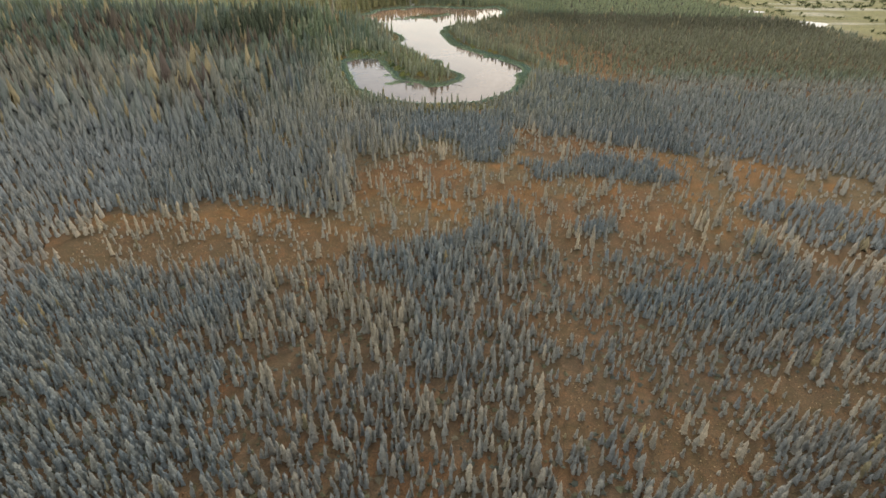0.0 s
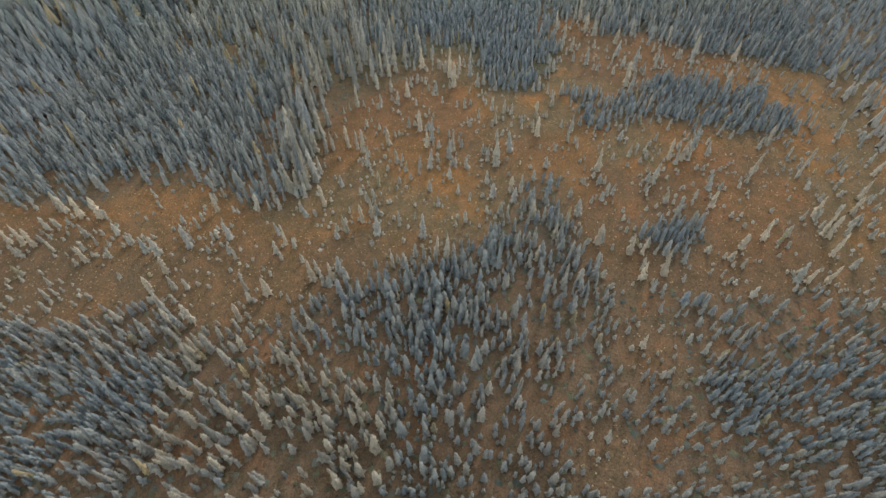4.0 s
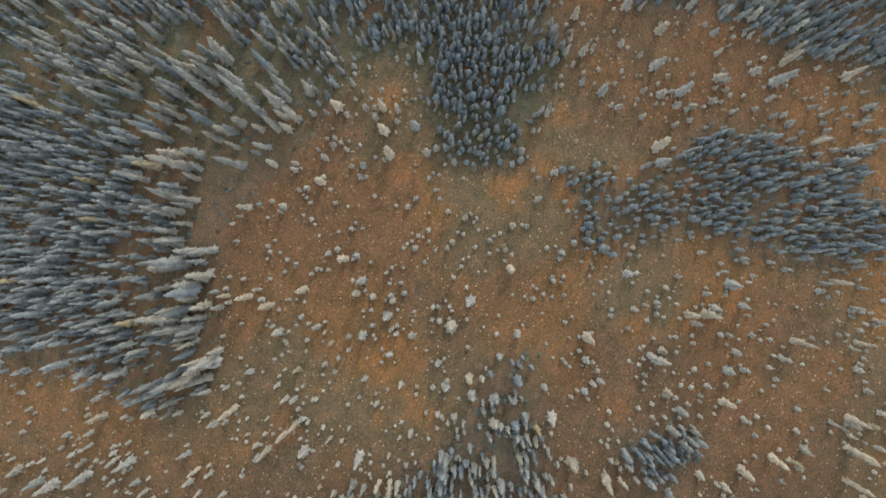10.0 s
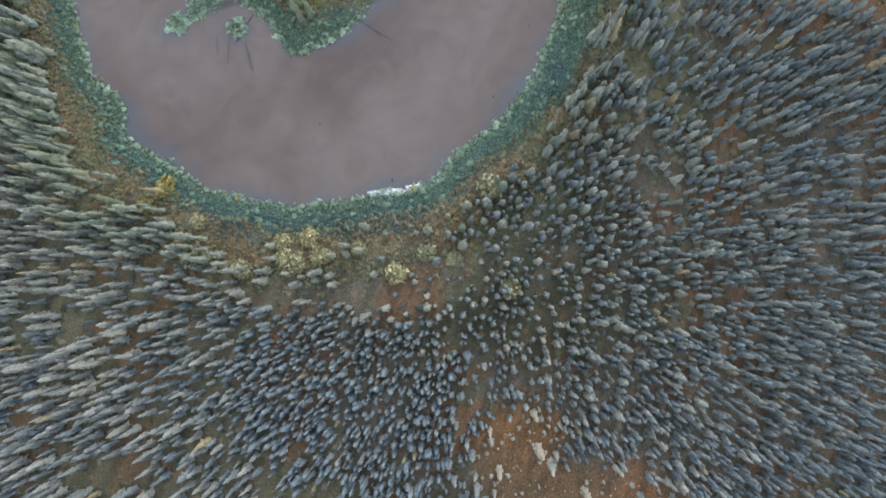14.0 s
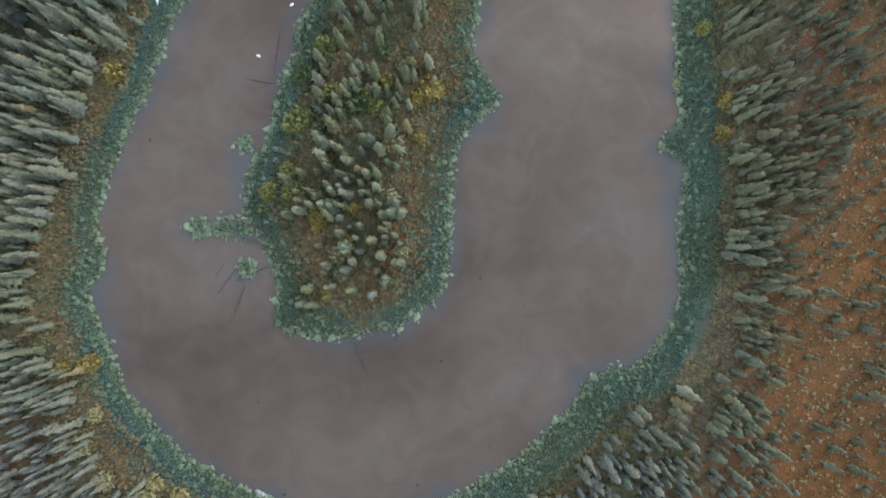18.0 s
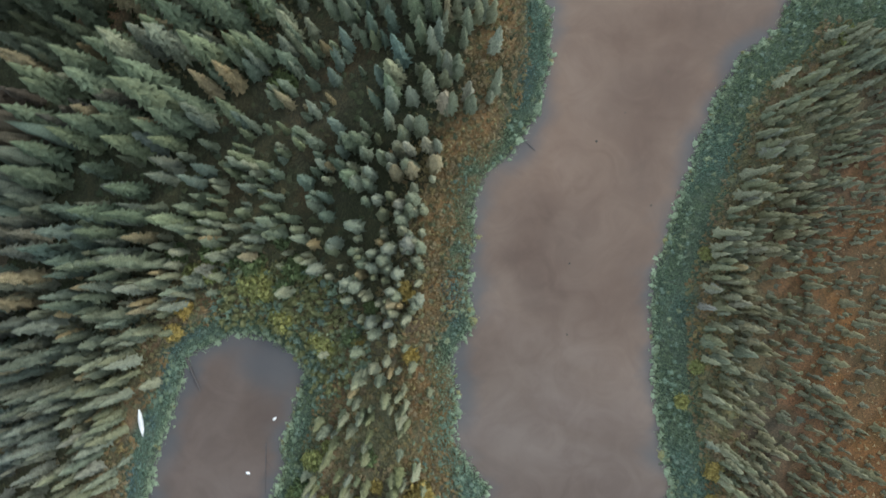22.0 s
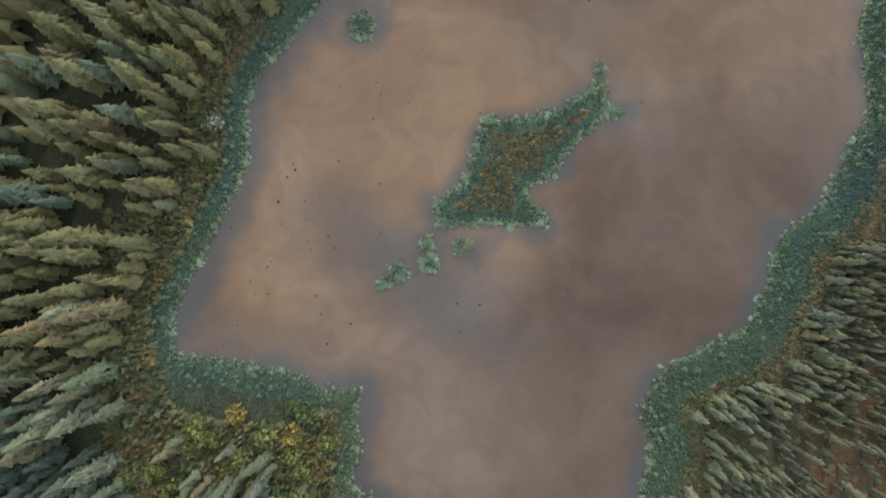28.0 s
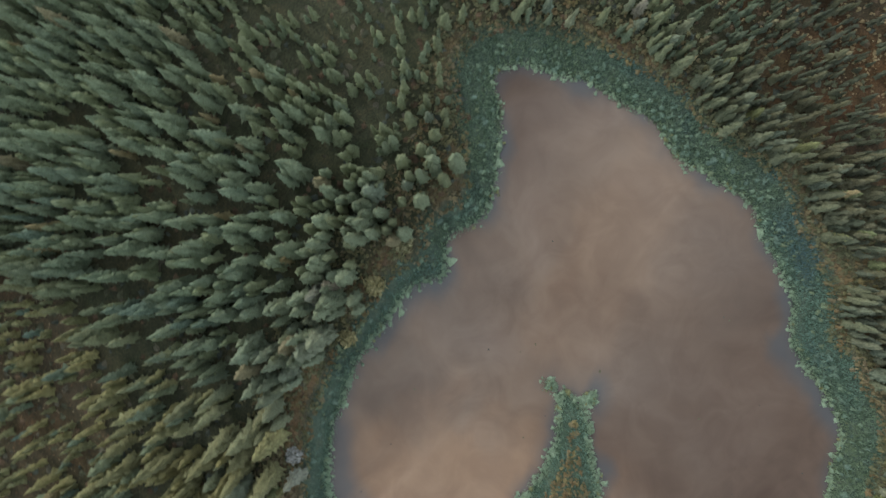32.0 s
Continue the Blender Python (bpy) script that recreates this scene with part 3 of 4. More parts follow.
def dome(seed, rings=2, sides=6, tufts=6, lump=0.22, size=0.2):
    """A rounded, lumpy bush with leafy tufts sticking out of it: radius 1, height 1."""
    r = np.random.default_rng(seed)
    v, f = [(0.1 * r.normal(), 0.1 * r.normal(), 1.0)], []
    for k in range(rings):
        a = 0.5 * math.pi * (k + 1) / rings
        turn = r.random()
        for j in range(sides):
            b, q = 2 * math.pi * (j + turn) / sides, 1 + r.normal(0, lump)
            v.append((q * math.sin(a) * math.cos(b), q * math.sin(a) * math.sin(b), max(0.0, q * math.cos(a))))
    for j in range(sides):
        f.append((0, 1 + j, 1 + (j + 1) % sides))
        for k in range(rings - 1):
            p, q = 1 + k * sides, 1 + (k + 1) * sides
            f += [(p + j, q + j, q + (j + 1) % sides), (p + j, q + (j + 1) % sides, p + (j + 1) % sides)]
    for k in range(tufts):
        a, u = r.random() * 6.28, r.random()
        c = np.array([math.sqrt(1 - u * u) * math.cos(a), math.sqrt(1 - u * u) * math.sin(a), 0.05 + u])
        e = r.normal(0, size, (3, 3))
        f.append((len(v), len(v) + 1, len(v) + 2))
        v += [tuple(c * 0.85 + e[0]), tuple(c * 1.12 + e[1]), tuple(c + e[2])]
    v = np.array(v)
    v[:, 2] = np.maximum(v[:, 2], 0.0)
    return v, np.array(f)


def blades(count, seed):
    """A tussock of upright blades: radius 1, height 1."""
    r = np.random.default_rng(seed)
    v, f = [], []
    for k in range(count):
        a, q = r.random() * 6.28, 0.95 * math.sqrt(r.random())
        x, y = q * math.cos(a), q * math.sin(a)
        b = r.random() * 6.28
        w = 0.13 + 0.08 * r.random()
        base = len(v)
        lean = r.normal(0, 0.3, 2)
        v += [(x + w * math.cos(b), y + w * math.sin(b), 0), (x - w * math.cos(b), y - w * math.sin(b), 0),
              (x + lean[0], y + lean[1], 0.6 + 0.4 * r.random())]
        f.append((base, base + 1, base + 2))
    return np.array(v), np.array(f)


def plant_many(name, templates, x, y, z, rad, tall, hue, material, label, category, smooth=False):
    """Many small plants of one kind, joined."""
    V, F, H, base = [], [], [], 0
    pick = rng.integers(0, len(templates), len(x))
    spin = rng.random(len(x)) * 6.283
    lean = rng.normal(0, 0.035, (len(x), 2))
    for k, (tv, tf) in enumerate(templates):
        m = np.where(pick == k)[0]
        if not len(m):
            continue
        c, s = np.cos(spin[m])[:, None], np.sin(spin[m])[:, None]
        vz = tv[:, 2][None] * tall[m][:, None]
        vx = (tv[:, 0] * c - tv[:, 1] * s) * rad[m][:, None] + x[m][:, None] + lean[m, 0][:, None] * vz
        vy = (tv[:, 0] * s + tv[:, 1] * c) * rad[m][:, None] + y[m][:, None] + lean[m, 1][:, None] * vz
        V.append(np.stack([vx, vy, vz + z[m][:, None]], -1).reshape(-1, 3))
        off = base + np.arange(len(m))[:, None, None] * len(tv)
        F.append((tf[None] + off).reshape(-1, 3))
        H.append(np.repeat(hue[m], len(tv), 0))
        base += len(m) * len(tv)
    ob = link_mesh(name, np.concatenate(V), np.concatenate(F), material, hue=np.concatenate(H), smooth=smooth)
    return tagged(ob, label, category, kind="stuff")


def scatter(x0, x1, y0, y1, cell):
    """Jittered spots, one a cell."""
    gx, gy = np.meshgrid(np.arange(x0, x1, cell), np.arange(y0, y1, cell))
    gx, gy = gx.ravel(), gy.ravel()
    return gx + rng.uniform(0, cell, gx.size), gy + rng.uniform(0, cell, gy.size)


PALE, BLUE, OLIVE = np.array([0.275, 0.265, 0.225]), np.array([0.155, 0.175, 0.18]), np.array([0.15, 0.185, 0.112])
TEAL, TAN, RUST = np.array([0.115, 0.165, 0.135]), np.array([0.25, 0.205, 0.115]), np.array([0.14, 0.098, 0.075])


def spruce_hues(x, y, d, o, tall, thick, close, thin):
    """Blue-grey on the southern bog, olive by the lake, rusty and teal in the tall wood."""
    n = len(x)
    lakeside = np.maximum(soft(y, 185 + 20 * soft(x, 0, 25), 245), soft(26 - 12 * soft(x, -10, 15) - d, 0, 12) * soft(y, 148, 165))
    patch = fbm(x, y, 14.0, 83)
    r = rng.random(n)
    c = np.tile(BLUE, (n, 1))
    c = blend(c, PALE, np.clip(soft(r, 0.25, 1.0) * 0.6 + 0.3 * o + 0.4 * (1 - thick) * (patch < 0.55), 0, 1))
    c = blend(c, BLUE * 1.08, 0.6 * close)
    c = blend(c, (0.255, 0.24, 0.19), 0.6 * thin * (r > 0.25))
    c = blend(c, (0.315, 0.275, 0.21), soft(o, 0.3, 0.9) * 0.8)
    c = blend(c, (0.235, 0.205, 0.17), 0.3 * soft(35 - y, 0, 30) * (1 - close))
    g = np.tile(OLIVE, (n, 1))
    g = blend(g, (0.195, 0.21, 0.14), soft(26 - d, 0, 12) * 0.65)
    g = blend(g, (0.27, 0.285, 0.225), soft(r, 0.15, 0.95) * (0.5 - 0.35 * soft(y, 370, 400)))
    g = blend(g, (0.15, 0.17, 0.085), 0.6 * peninsula(x, y) * (rng.random(n) < 0.5))
    g = blend(g, TEAL, (rng.random(n) < 0.22) * 0.6 * soft(d, 14, 30))
    g = blend(g, (0.225, 0.205, 0.095), soft(-x, 30, 50) * soft(y, 375, 400) * 0.85 * (r < 0.8))
    c = c * (1 - lakeside[:, None]) + g * lakeside[:, None]
    c = blend(c, TEAL, tall * (rng.random(n) < 0.45) * 0.75 * soft(395 - y, 0, 20) * soft(d, 14, 32))
    c = blend(c, (0.185, 0.165, 0.105), soft(x, -12, 20) * soft(y, 232, 255) * 0.6 * soft(d, 8, 16) * soft(440 - y, 0, 25))
    c = blend(c, (0.09, 0.115, 0.065), soft(24 - channel_gap(x, y), 0, 8) * 0.75 * soft(-x, 108, 114))
    far_red = soft(-x, 75, 130) * soft(y, 95, 150) * soft(345 - y, 0, 50) * soft(fbm(x, y, 22.0, 87), 0.40, 0.52) * (channel_gap(x, y) > 22)
    c = blend(c, RUST, far_red * 0.8 * (rng.random(n) < 0.7))
    # spruce colour dimmed by region: far east, north-east bank, western tall wood
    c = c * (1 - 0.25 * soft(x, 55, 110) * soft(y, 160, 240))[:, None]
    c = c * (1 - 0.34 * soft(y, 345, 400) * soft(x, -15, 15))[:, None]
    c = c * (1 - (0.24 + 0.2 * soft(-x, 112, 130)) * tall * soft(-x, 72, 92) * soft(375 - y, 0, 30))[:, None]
    c = blend(c, BLUE * 1.05, 0.55 * soft(-x, 42, 62) * soft(y, 40, 70) * soft(150 - y, 0, 30))
    c = blend(c, (0.225, 0.232, 0.19), 0.25 * soft(-x, 12, 30) * soft(y, 92, 115) * soft(155 - y, 0, 25) * (r > 0.3))
    c = blend(c, (0.2, 0.212, 0.172), 0.55 * soft(y, 126, 156) * soft(235 - y, 0, 40) * (r > 0.15))
    c = blend(c, (0.2, 0.228, 0.132), 0.6 * soft(y, 425, 450) * soft(x, -40, -10)) * (1 + 0.15 * soft(y, 425, 450) * soft(x, -40, -10) * soft(d, 8, 18))[:, None]
    c = blend(c, BLUE * 0.85, 0.45 * soft(x, 60, 95) * soft(y, 50, 80) * soft(215 - y, 0, 40))
    c = blend(c, TAN, (rng.random(n) < 0.055 * (0.3 + tall) + 0.75 * (np.hypot((x + 98) / 11, (y - 331) / 6.5) < 1) + 0.4 * (np.hypot((x + 116) / 12, (y - 298) / 6) < 1)) * 0.85)
    return c * rng.uniform(0.84, 1.16, (n, 1))


def wood(x, y, cell):
    """Which spots carry a spruce, one spot a cell, with sizes and hues."""
    d, o, tall = shore(x, y), openness(x, y), tallness(x, y)
    lakeward = near(x, y, LAKE, 60)
    close, close_many = stands(x, y)
    thin, thin_many = loose(x, y)
    thin = thin * (1 - close)
    patch, clump = fbm(x, y, 17.0, 91), fbm(x, y, 6.0, 93, 2)
    thick = np.maximum(soft(patch, 0.36, 0.62), close)
    bog_side = soft(185 - y, 0, 25)
    many = 0.27 + 0.16 * soft(x, 15, 35) * soft(y, 100, 120) * bog_side
    many = many * (1 - tall) + (0.105 - 0.035 * soft(-x, 84, 100)) * tall
    many = many + (0.15 - many) * soft(y, 430, 455) * (1 - tall)
    many = np.where((y > 180) & (y < 445) & (x > -20), 0.27, many)
    many = many + (thin_many - many) * thin
    many = np.maximum(many * (1 - close), close_many)
    many = many * (0.55 + 0.9 * soft(clump, 0.3, 0.68))
    many = many * (1 - o) + o * (0.055 + 0.16 * soft(clump, 0.45, 0.7) + 0.12 * soft(x, 15, 35) * soft(y, 280, 305))
    keep = many * cell * cell
    keep *= np.minimum(soft(lakeward, 6.0, 11.0 + 4.0 * soft(190 - y, 0, 15)) + soft(lakeward, 3.5, 5.5) * 0.12, 1)
    keep *= 1 - 0.97 * thicket(x, y) * np.maximum(soft(16 - d, 0, 5), soft(y, 366, 371))
    keep *= 1 - 0.85 * alders(x, y)
    keep *= (np.hypot(x + 72.2, y - 231) > 3.4)
    keep *= 1 - 0.4 * peninsula(x, y)
    keep *= soft(d, 0.8, 2.5)
    keep *= 1 - soft(river_line(x, y), -5, 4)
    keep *= 1 - 0.55 * heath(x, y)
    keep *= 1 - 0.9 * dry_flat(x, y)
    keep *= 1 - east_bank(x, y) * soft(9.5 - lakeward, 0, 2.5)
    keep *= 1 - 0.97 * marsh(x, y)
    m = rng.random(len(x)) < keep
    x, y, d, o, tall, lakeward, thick, close, thin = x[m], y[m], d[m], o[m], tall[m], lakeward[m], thick[m], close[m], thin[m]
    n = len(x)
    r = rng.random(n)
    mean = 4.3 + 1.3 * soft(-x, 15, 40) * soft(y, 40, 60) * soft(190 - y, 0, 25)
    mean = mean - 0.5 * close * (x > -40)
    mean = mean + (1.0 + 1.1 * soft(y, 40, 60)) * thin * soft(18 - x, 0, 12) - 1.2 * thin * soft(x, 20, 30) * soft(30 - y, 0, 10)
    bank = soft(26 - lakeward, 0, 12) * soft(y, 150, 190)
    mean = mean + 2.3 * bank * (1 - 0.6 * soft(x, -20, 15) * soft(lakeward, 8, 15))
    mean = mean + 5.2 * soft(y, 415, 440) * (1 - o) * soft(30 - x, 0, 25)
    big = 10.5 + 1.5 * soft(-x, 84, 110) + 3.0 * soft(-x, 78, 95) * soft(y, 270, 300) * soft(365 - y, 0, 25)
    mean = mean * (1 - tall) + big * tall
    h = mean * (0.6 + 0.8 * r)
    h = np.where((rng.random(n) < 0.06) & (tall > 0.6) & (x < -84) & (y < 360), h * 1.4, h)
    h = np.where((rng.random(n) < 0.25) & (x < 0) & (y > 40) & (y < 125) & (thin > 0.4), h * 1.5, h)
    h = h * (1 - o) + (0.9 + 3.0 * r ** 2 + 4.5 * r ** 10) * o
    rad = (0.37 + 0.065 * h) * rng.uniform(0.75, 1.3, n) + 0.16 * tall + 0.1 * bank
    h = h * (1 + 0.3 * close * soft(45 - y, 0, 10) * soft(30 - np.abs(x), 0, 8))
    rad = rad * (1 + 0.3 * tall * soft(-x, 84, 100)) * (1 + 0.22 * soft(y, 425, 450) * soft(30 - x, 0, 20))
    rad = rad * (1 + 0.15 * close * soft(y, 88, 95) * soft(30 - np.abs(x), 0, 6))
    rad = rad * (1 + 0.3 * close * soft(45 - y, 0, 10) * soft(30 - np.abs(x), 0, 8))
    rad = rad * (1 - 0.06 * bog_side[m]) + 0.08 * o * rng.random(n)
    return x, y, height(x, y) - 0.15, rad, h, spruce_hues(x, y, d, o, tall, thick, close, thin), lakeward, o, tall


SMALL_SPRUCES = [spruce(4, 4, 80 + k, club=0.3 * (k % 2)) for k in range(10)]
NEAR_SPRUCES = [spruce(7, 5, 100 + k, club=0.35 * (k % 2)) for k in range(10)]
TALL_SPRUCES = [spruce(13, 7, 150 + k, droop=0.8) for k in range(8)]
YOUNG_SPRUCES = [spruce(3, 3, 60 + k, club=0.3 * (k % 2)) for k in range(10)]
FAR_SPRUCES = [spruce(2, 3, 200 + k) for k in range(6)]

sx, sy = scatter(-112, 104, -125, 545, 1.47)
vx, vy = scatter(-175, -112, 270, 430, 1.47)
near_wood = wood(np.r_[sx, vx], np.r_[sy, vy], 1.47)
tx, ty, tz, trad, th, thue, td, to, ttall = near_wood
# spruces that stand apart, by the lake, on the bog and over the channel, are things of their own
apart = np.where((td < 16) & (ty > 160) & (ty < 475) & (tx > -100) & (tx < 62) & (th > 4.5))[0]
apart = rng.permutation(apart)[:240]
rest = np.ones(len(tx), bool)
rest[apart] = False
pale = np.where(rest & (ty > 20) & (ty < 125) & (np.abs(tx) < 75) & (th > 2.6) & ((to > 0.45) | (loose(tx, ty)[0] > 0.6)))[0]
pale = rng.permutation(pale)[:180]
rest[pale] = False
giant = np.where(rest & (ttall > 0.6) & (ty > 262) & (ty < 400) & (tx > -118))[0]
giant = giant[np.argsort(-th[giant])][:120]
rest[giant] = False
for name, kinds, m, label in (
        ("small_spruce_wood", SMALL_SPRUCES, rest & (th < 5.4), "small pale blue-grey spruces crowding the boggy ground"),
        ("spruce_wood", NEAR_SPRUCES, rest & (th >= 5.4) & (th < 9.5), "slender grey-green black spruces standing close on boggy ground"),
        ("tall_spruce_wood", TALL_SPRUCES, rest & (th >= 9.5), "tall olive and teal spruces in the dense wood")):
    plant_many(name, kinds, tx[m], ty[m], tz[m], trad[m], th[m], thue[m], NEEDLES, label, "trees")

# young spruces filling the close stands
yx, yy = scatter(-112, 104, -112, 172, 1.5)
ys, yd = stands(yx, yy)[0], near(yx, yy, LAKE, 60)
grove = soft(fbm(yx, yy, 11.0, 92), 0.38, 0.6)
m = rng.random(len(yx)) < np.maximum(0.6 * ys, 0.4 * grove * soft(yy, 100, 120) * soft(yx, 15, 35)) * (1 - soft(openness(yx, yy), 0.2, 0.5)) * soft(yd, 8, 14)
yx, yy, ys, grove = yx[m], yy[m], ys[m], grove[m]
n = len(yx)
yhue = blend(spruce_hues(yx, yy, shore(yx, yy), yx * 0, yx * 0, grove, ys, yx * 0), BLUE * 1.15, np.full(n, 0.4))
ytall = rng.uniform(1.5, 4.2, n)
plant_many("young_spruces", YOUNG_SPRUCES, yx, yy, height(yx, yy) - 0.1, (0.3 + 0.075 * ytall) * rng.uniform(0.75, 1.25, n), ytall, yhue, NEEDLES, "low blue-grey young spruces filling the bog wood", "trees")


def pole(sides, r0, r1, z0, z1, bend=0.0):
    """A tapered, slightly bent stem."""
    v, f = [], []
    rings = 4
    for k in range(rings):
        t = k / (rings - 1)
        r = r0 + (r1 - r0) * t
        for j in range(sides):
            a = 2 * math.pi * j / sides
            v.append((r * math.cos(a) + bend * math.sin(3 * t), r * math.sin(a), z0 + (z1 - z0) * t))
    for k in range(rings - 1):
        for j in range(sides):
            f.append((k * sides + j, k * sides + (j + 1) % sides, (k + 1) * sides + (j + 1) % sides, (k + 1) * sides + j))
    return np.array(v), np.array(f)


def spruce_thing(name, seed, hue, label, group, tiers, points):
    base = new(name)
    base.empty_display_size = 0.3
    tagged(base, label, "tree", group)
    v, f = pole(6, 0.13, 0.03, -0.02, 0.95)
    link_mesh("trunk", v, f, BARK, base)
    v, f = spruce(tiers, points, seed, club=0.3 * (seed % 2))
    shade = np.random.default_rng(seed).uniform(0.85, 1.15, (len(v), 1))
    link_mesh("crown", v, f, NEEDLES, base, hue=np.asarray(hue) * shade)
    return base


def single_spruces(name, chosen, hues, seed, label, group, tiers, points):
    """Single trees out of the near wood, each by the model whose hue is nearest its own."""
    models, used = [spruce_thing(name, seed + k, h, label, group, tiers, points) for k, h in enumerate(hues)], [False] * len(hues)
    for i in chosen:
        k = int(np.argmin(((np.array(hues) - thue[i]) ** 2).sum(1) * rng.uniform(0.6, 1.6, len(hues))))
        m = pose(tx[i], ty[i], tz[i], rng.normal(0, 2.5), rng.normal(0, 2.5), rng.uniform(0, 360)) @ Matrix.Diagonal((trad[i] * 1.1, trad[i] * 1.1, th[i], 1))
        if used[k] is False:
            used[k] = m
        else:
            copy_thing(models[k], m)
    for k, ob in enumerate(models):
        if used[k] is False:
            for o in (*ob.children, ob):
                bpy.data.objects.remove(o)
        else:
            ob.matrix_basis = used[k]


SAGE = np.array([0.185, 0.205, 0.14])
single_spruces("lakeside_spruce", apart, [SAGE, np.array([0.27, 0.275, 0.21]), (SAGE + PALE) / 2, SAGE * 0.85, (SAGE + TEAL) / 2, PALE * 0.88, TAN * 0.95, (PALE + TAN) / 2, np.array([0.225, 0.205, 0.095]), np.array([0.17, 0.18, 0.085])], 300,
               "slender lakeside spruce with drooping grey-green branches", "lakeside spruces", 12, 7)
single_spruces("bog_spruce", pale, [PALE * 0.9, PALE * 0.8, (PALE + BLUE) * 0.45, BLUE * 1.05, (PALE + TAN) * 0.45], 330, "stunted pale lichen-grey spruce standing alone on orange bog", "bog spruces", 8, 6)
single_spruces("tall_spruce", giant, [TEAL, TEAL * 1.2, OLIVE, SAGE, TAN * 0.9, (TAN + PALE) / 2, OLIVE * 0.75], 350, "very tall dense spruce rising out of the dark wood", "tall wood spruces", 17, 8)

fx, fy = scatter(-420, 480, -40, 420, 2.4)
gx, gy = scatter(-480, 600, 420, 700, 3.9)
first_cells = len(fx)
fx, fy = np.r_[fx, gx], np.r_[fy, gy]
seen_far = (np.abs(fx) < 34 + 0.88 * (fy + 114)) & ~((fx > -112) & (fx < 104) & (fy < 545)) & ~((fx > -175) & (fx < -100) & (fy > 270) & (fy < 430))
wx, wy = scatter(-330, 330, -130, 330, 3.1)
aside = (np.abs(wx) >= 34 + 0.88 * (wy + 114)) & ((wx < -112) | (wx > 104))
for name, px, py, cell in (("far_spruce_wood", fx[:first_cells][seen_far[:first_cells]], fy[:first_cells][seen_far[:first_cells]], 2.4),
                           ("distant_spruce_wood", fx[first_cells:][seen_far[first_cells:]], fy[first_cells:][seen_far[first_cells:]], 3.9),
                           ("outlying_spruce_wood", wx[aside], wy[aside], 3.1)):
    qx, qy, qz, qr, qh, qhue = wood(px, py, cell)[:6]
    plant_many(name, FAR_SPRUCES, qx, qy, qz, qr * (1.05 + 0.13 * cell), qh, qhue, NEEDLES, "distant spruce wood thinning out over brown bog", "trees")

# ---- sedge along the water ----
ex, ey = scatter(-108, 58, 158, 476, 0.62)
ed = shore(ex, ey)
wide = 4.6 + 3.0 * (fbm(ex, ey, 18.0, 95) - 0.4)
wide *= 1 - 0.3 * soft(ey, 395, 415) * soft(-ex, -12, 10)
wide *= 1 - 0.35 * soft(ey, 440, 450) * soft(25 - ex, 0, 10)
wide += 3.0 * east_bank(ex, ey) * (1 - dry_flat(ex, ey))
wide += 2.0 * peninsula(ex, ey) * (ex < -20 - 0.5 * (ey - 220))
blue_flat = soft(172 - ey, 0, 4) * soft(ex, -34, -26) * soft(16 - ex, 0, 8)
wide += 3.4 * blue_flat * soft(fbm(ex, ey, 6.0, 94), 0.35, 0.55)
m = (ed > -0.5) & ((near(ex, ey, LAKE, 60) < wide) | (marsh(ex, ey) > 0.5)) & (ed < 16)
m &= (near(ex, ey, ISLAND, 20) > -1.7) | (near(ex, ey, LAKE, 60) > -3) | (rng.random(len(ex)) < 0.3)
ex, ey, ed, blue_flat = ex[m], ey[m], ed[m], blue_flat[m]
n = len(ex)
mixr = rng.random(n)
sh = np.tile(np.array([0.125, 0.185, 0.14]), (n, 1))
sh = blend(sh, (0.235, 0.295, 0.185), soft(1.5 - ed, 0, 1.2) * (0.5 + 0.5 * mixr))
sh = blend(sh, (0.085, 0.135, 0.145), soft(fbm(ex, ey, 9.0, 97), 0.5, 0.65) * soft(ed, 1.5, 3) * 0.8)
sh = blend(sh, (0.12, 0.10, 0.055), soft(ed - 3.0 * east_bank(ex, ey), 3.8, 5.5) * 0.7 * (1 - blue_flat))
sh = blend(sh, (0.15, 0.175, 0.085), 0.6 * soft(fbm(ex, ey, 22.0, 96), 0.48, 0.62))
sh = blend(sh, (0.075, 0.135, 0.15), blue_flat * soft(ed, 1.5, 4) * 0.8)
sh *= rng.uniform(1.12, 1.45, (n, 1))
plant_many("sedge_fringe", [blades(12, 400 + k) for k in range(6)], ex, ey, np.maximum(height(ex, ey), -0.05) - 0.03, rng.uniform(0.45, 0.75, n), rng.uniform(0.3, 0.65, n), sh, SEDGE, "blue-green sedge fringe along the lake shore", "sedge")

# leafy cushions that bulge over the water's edge
rim = np.concatenate([LAKE, ISLAND] + [np.array([(cx + r * math.cos(a), cy + r * math.sin(a)) for a in np.arange(0, 6.28, 0.9 / r)]) for cx, cy, r in ISLETS])
rim = np.repeat(rim, 6, 0) + rng.normal(0, 0.5, (6 * len(rim), 2))
rim = rim[rng.random(len(rim)) < 0.5 + 0.5 * soft(fbm(rim[:, 0], rim[:, 1], 8.0, 99), 0.4, 0.6)]
n = len(rim)
ch = np.tile(np.array([0.22, 0.28, 0.185]), (n, 1)) * rng.uniform(0.85, 1.2, (n, 1))
ch = blend(ch, (0.20, 0.18, 0.07), (rng.random(n) < 0.06) * 0.8)
plant_many("shore_cushions", [dome(500 + k, 1, 6, 8, 0.3, 0.34) for k in range(10)], rim[:, 0], rim[:, 1], np.full(n, -0.05), 0.22 + 0.24 * rng.random(n) + 0.55 * rng.random(n) ** 8, rng.uniform(0.25, 0.7, n), ch, LEAVES, "bright green leafy plants at the water's edge", "plants")

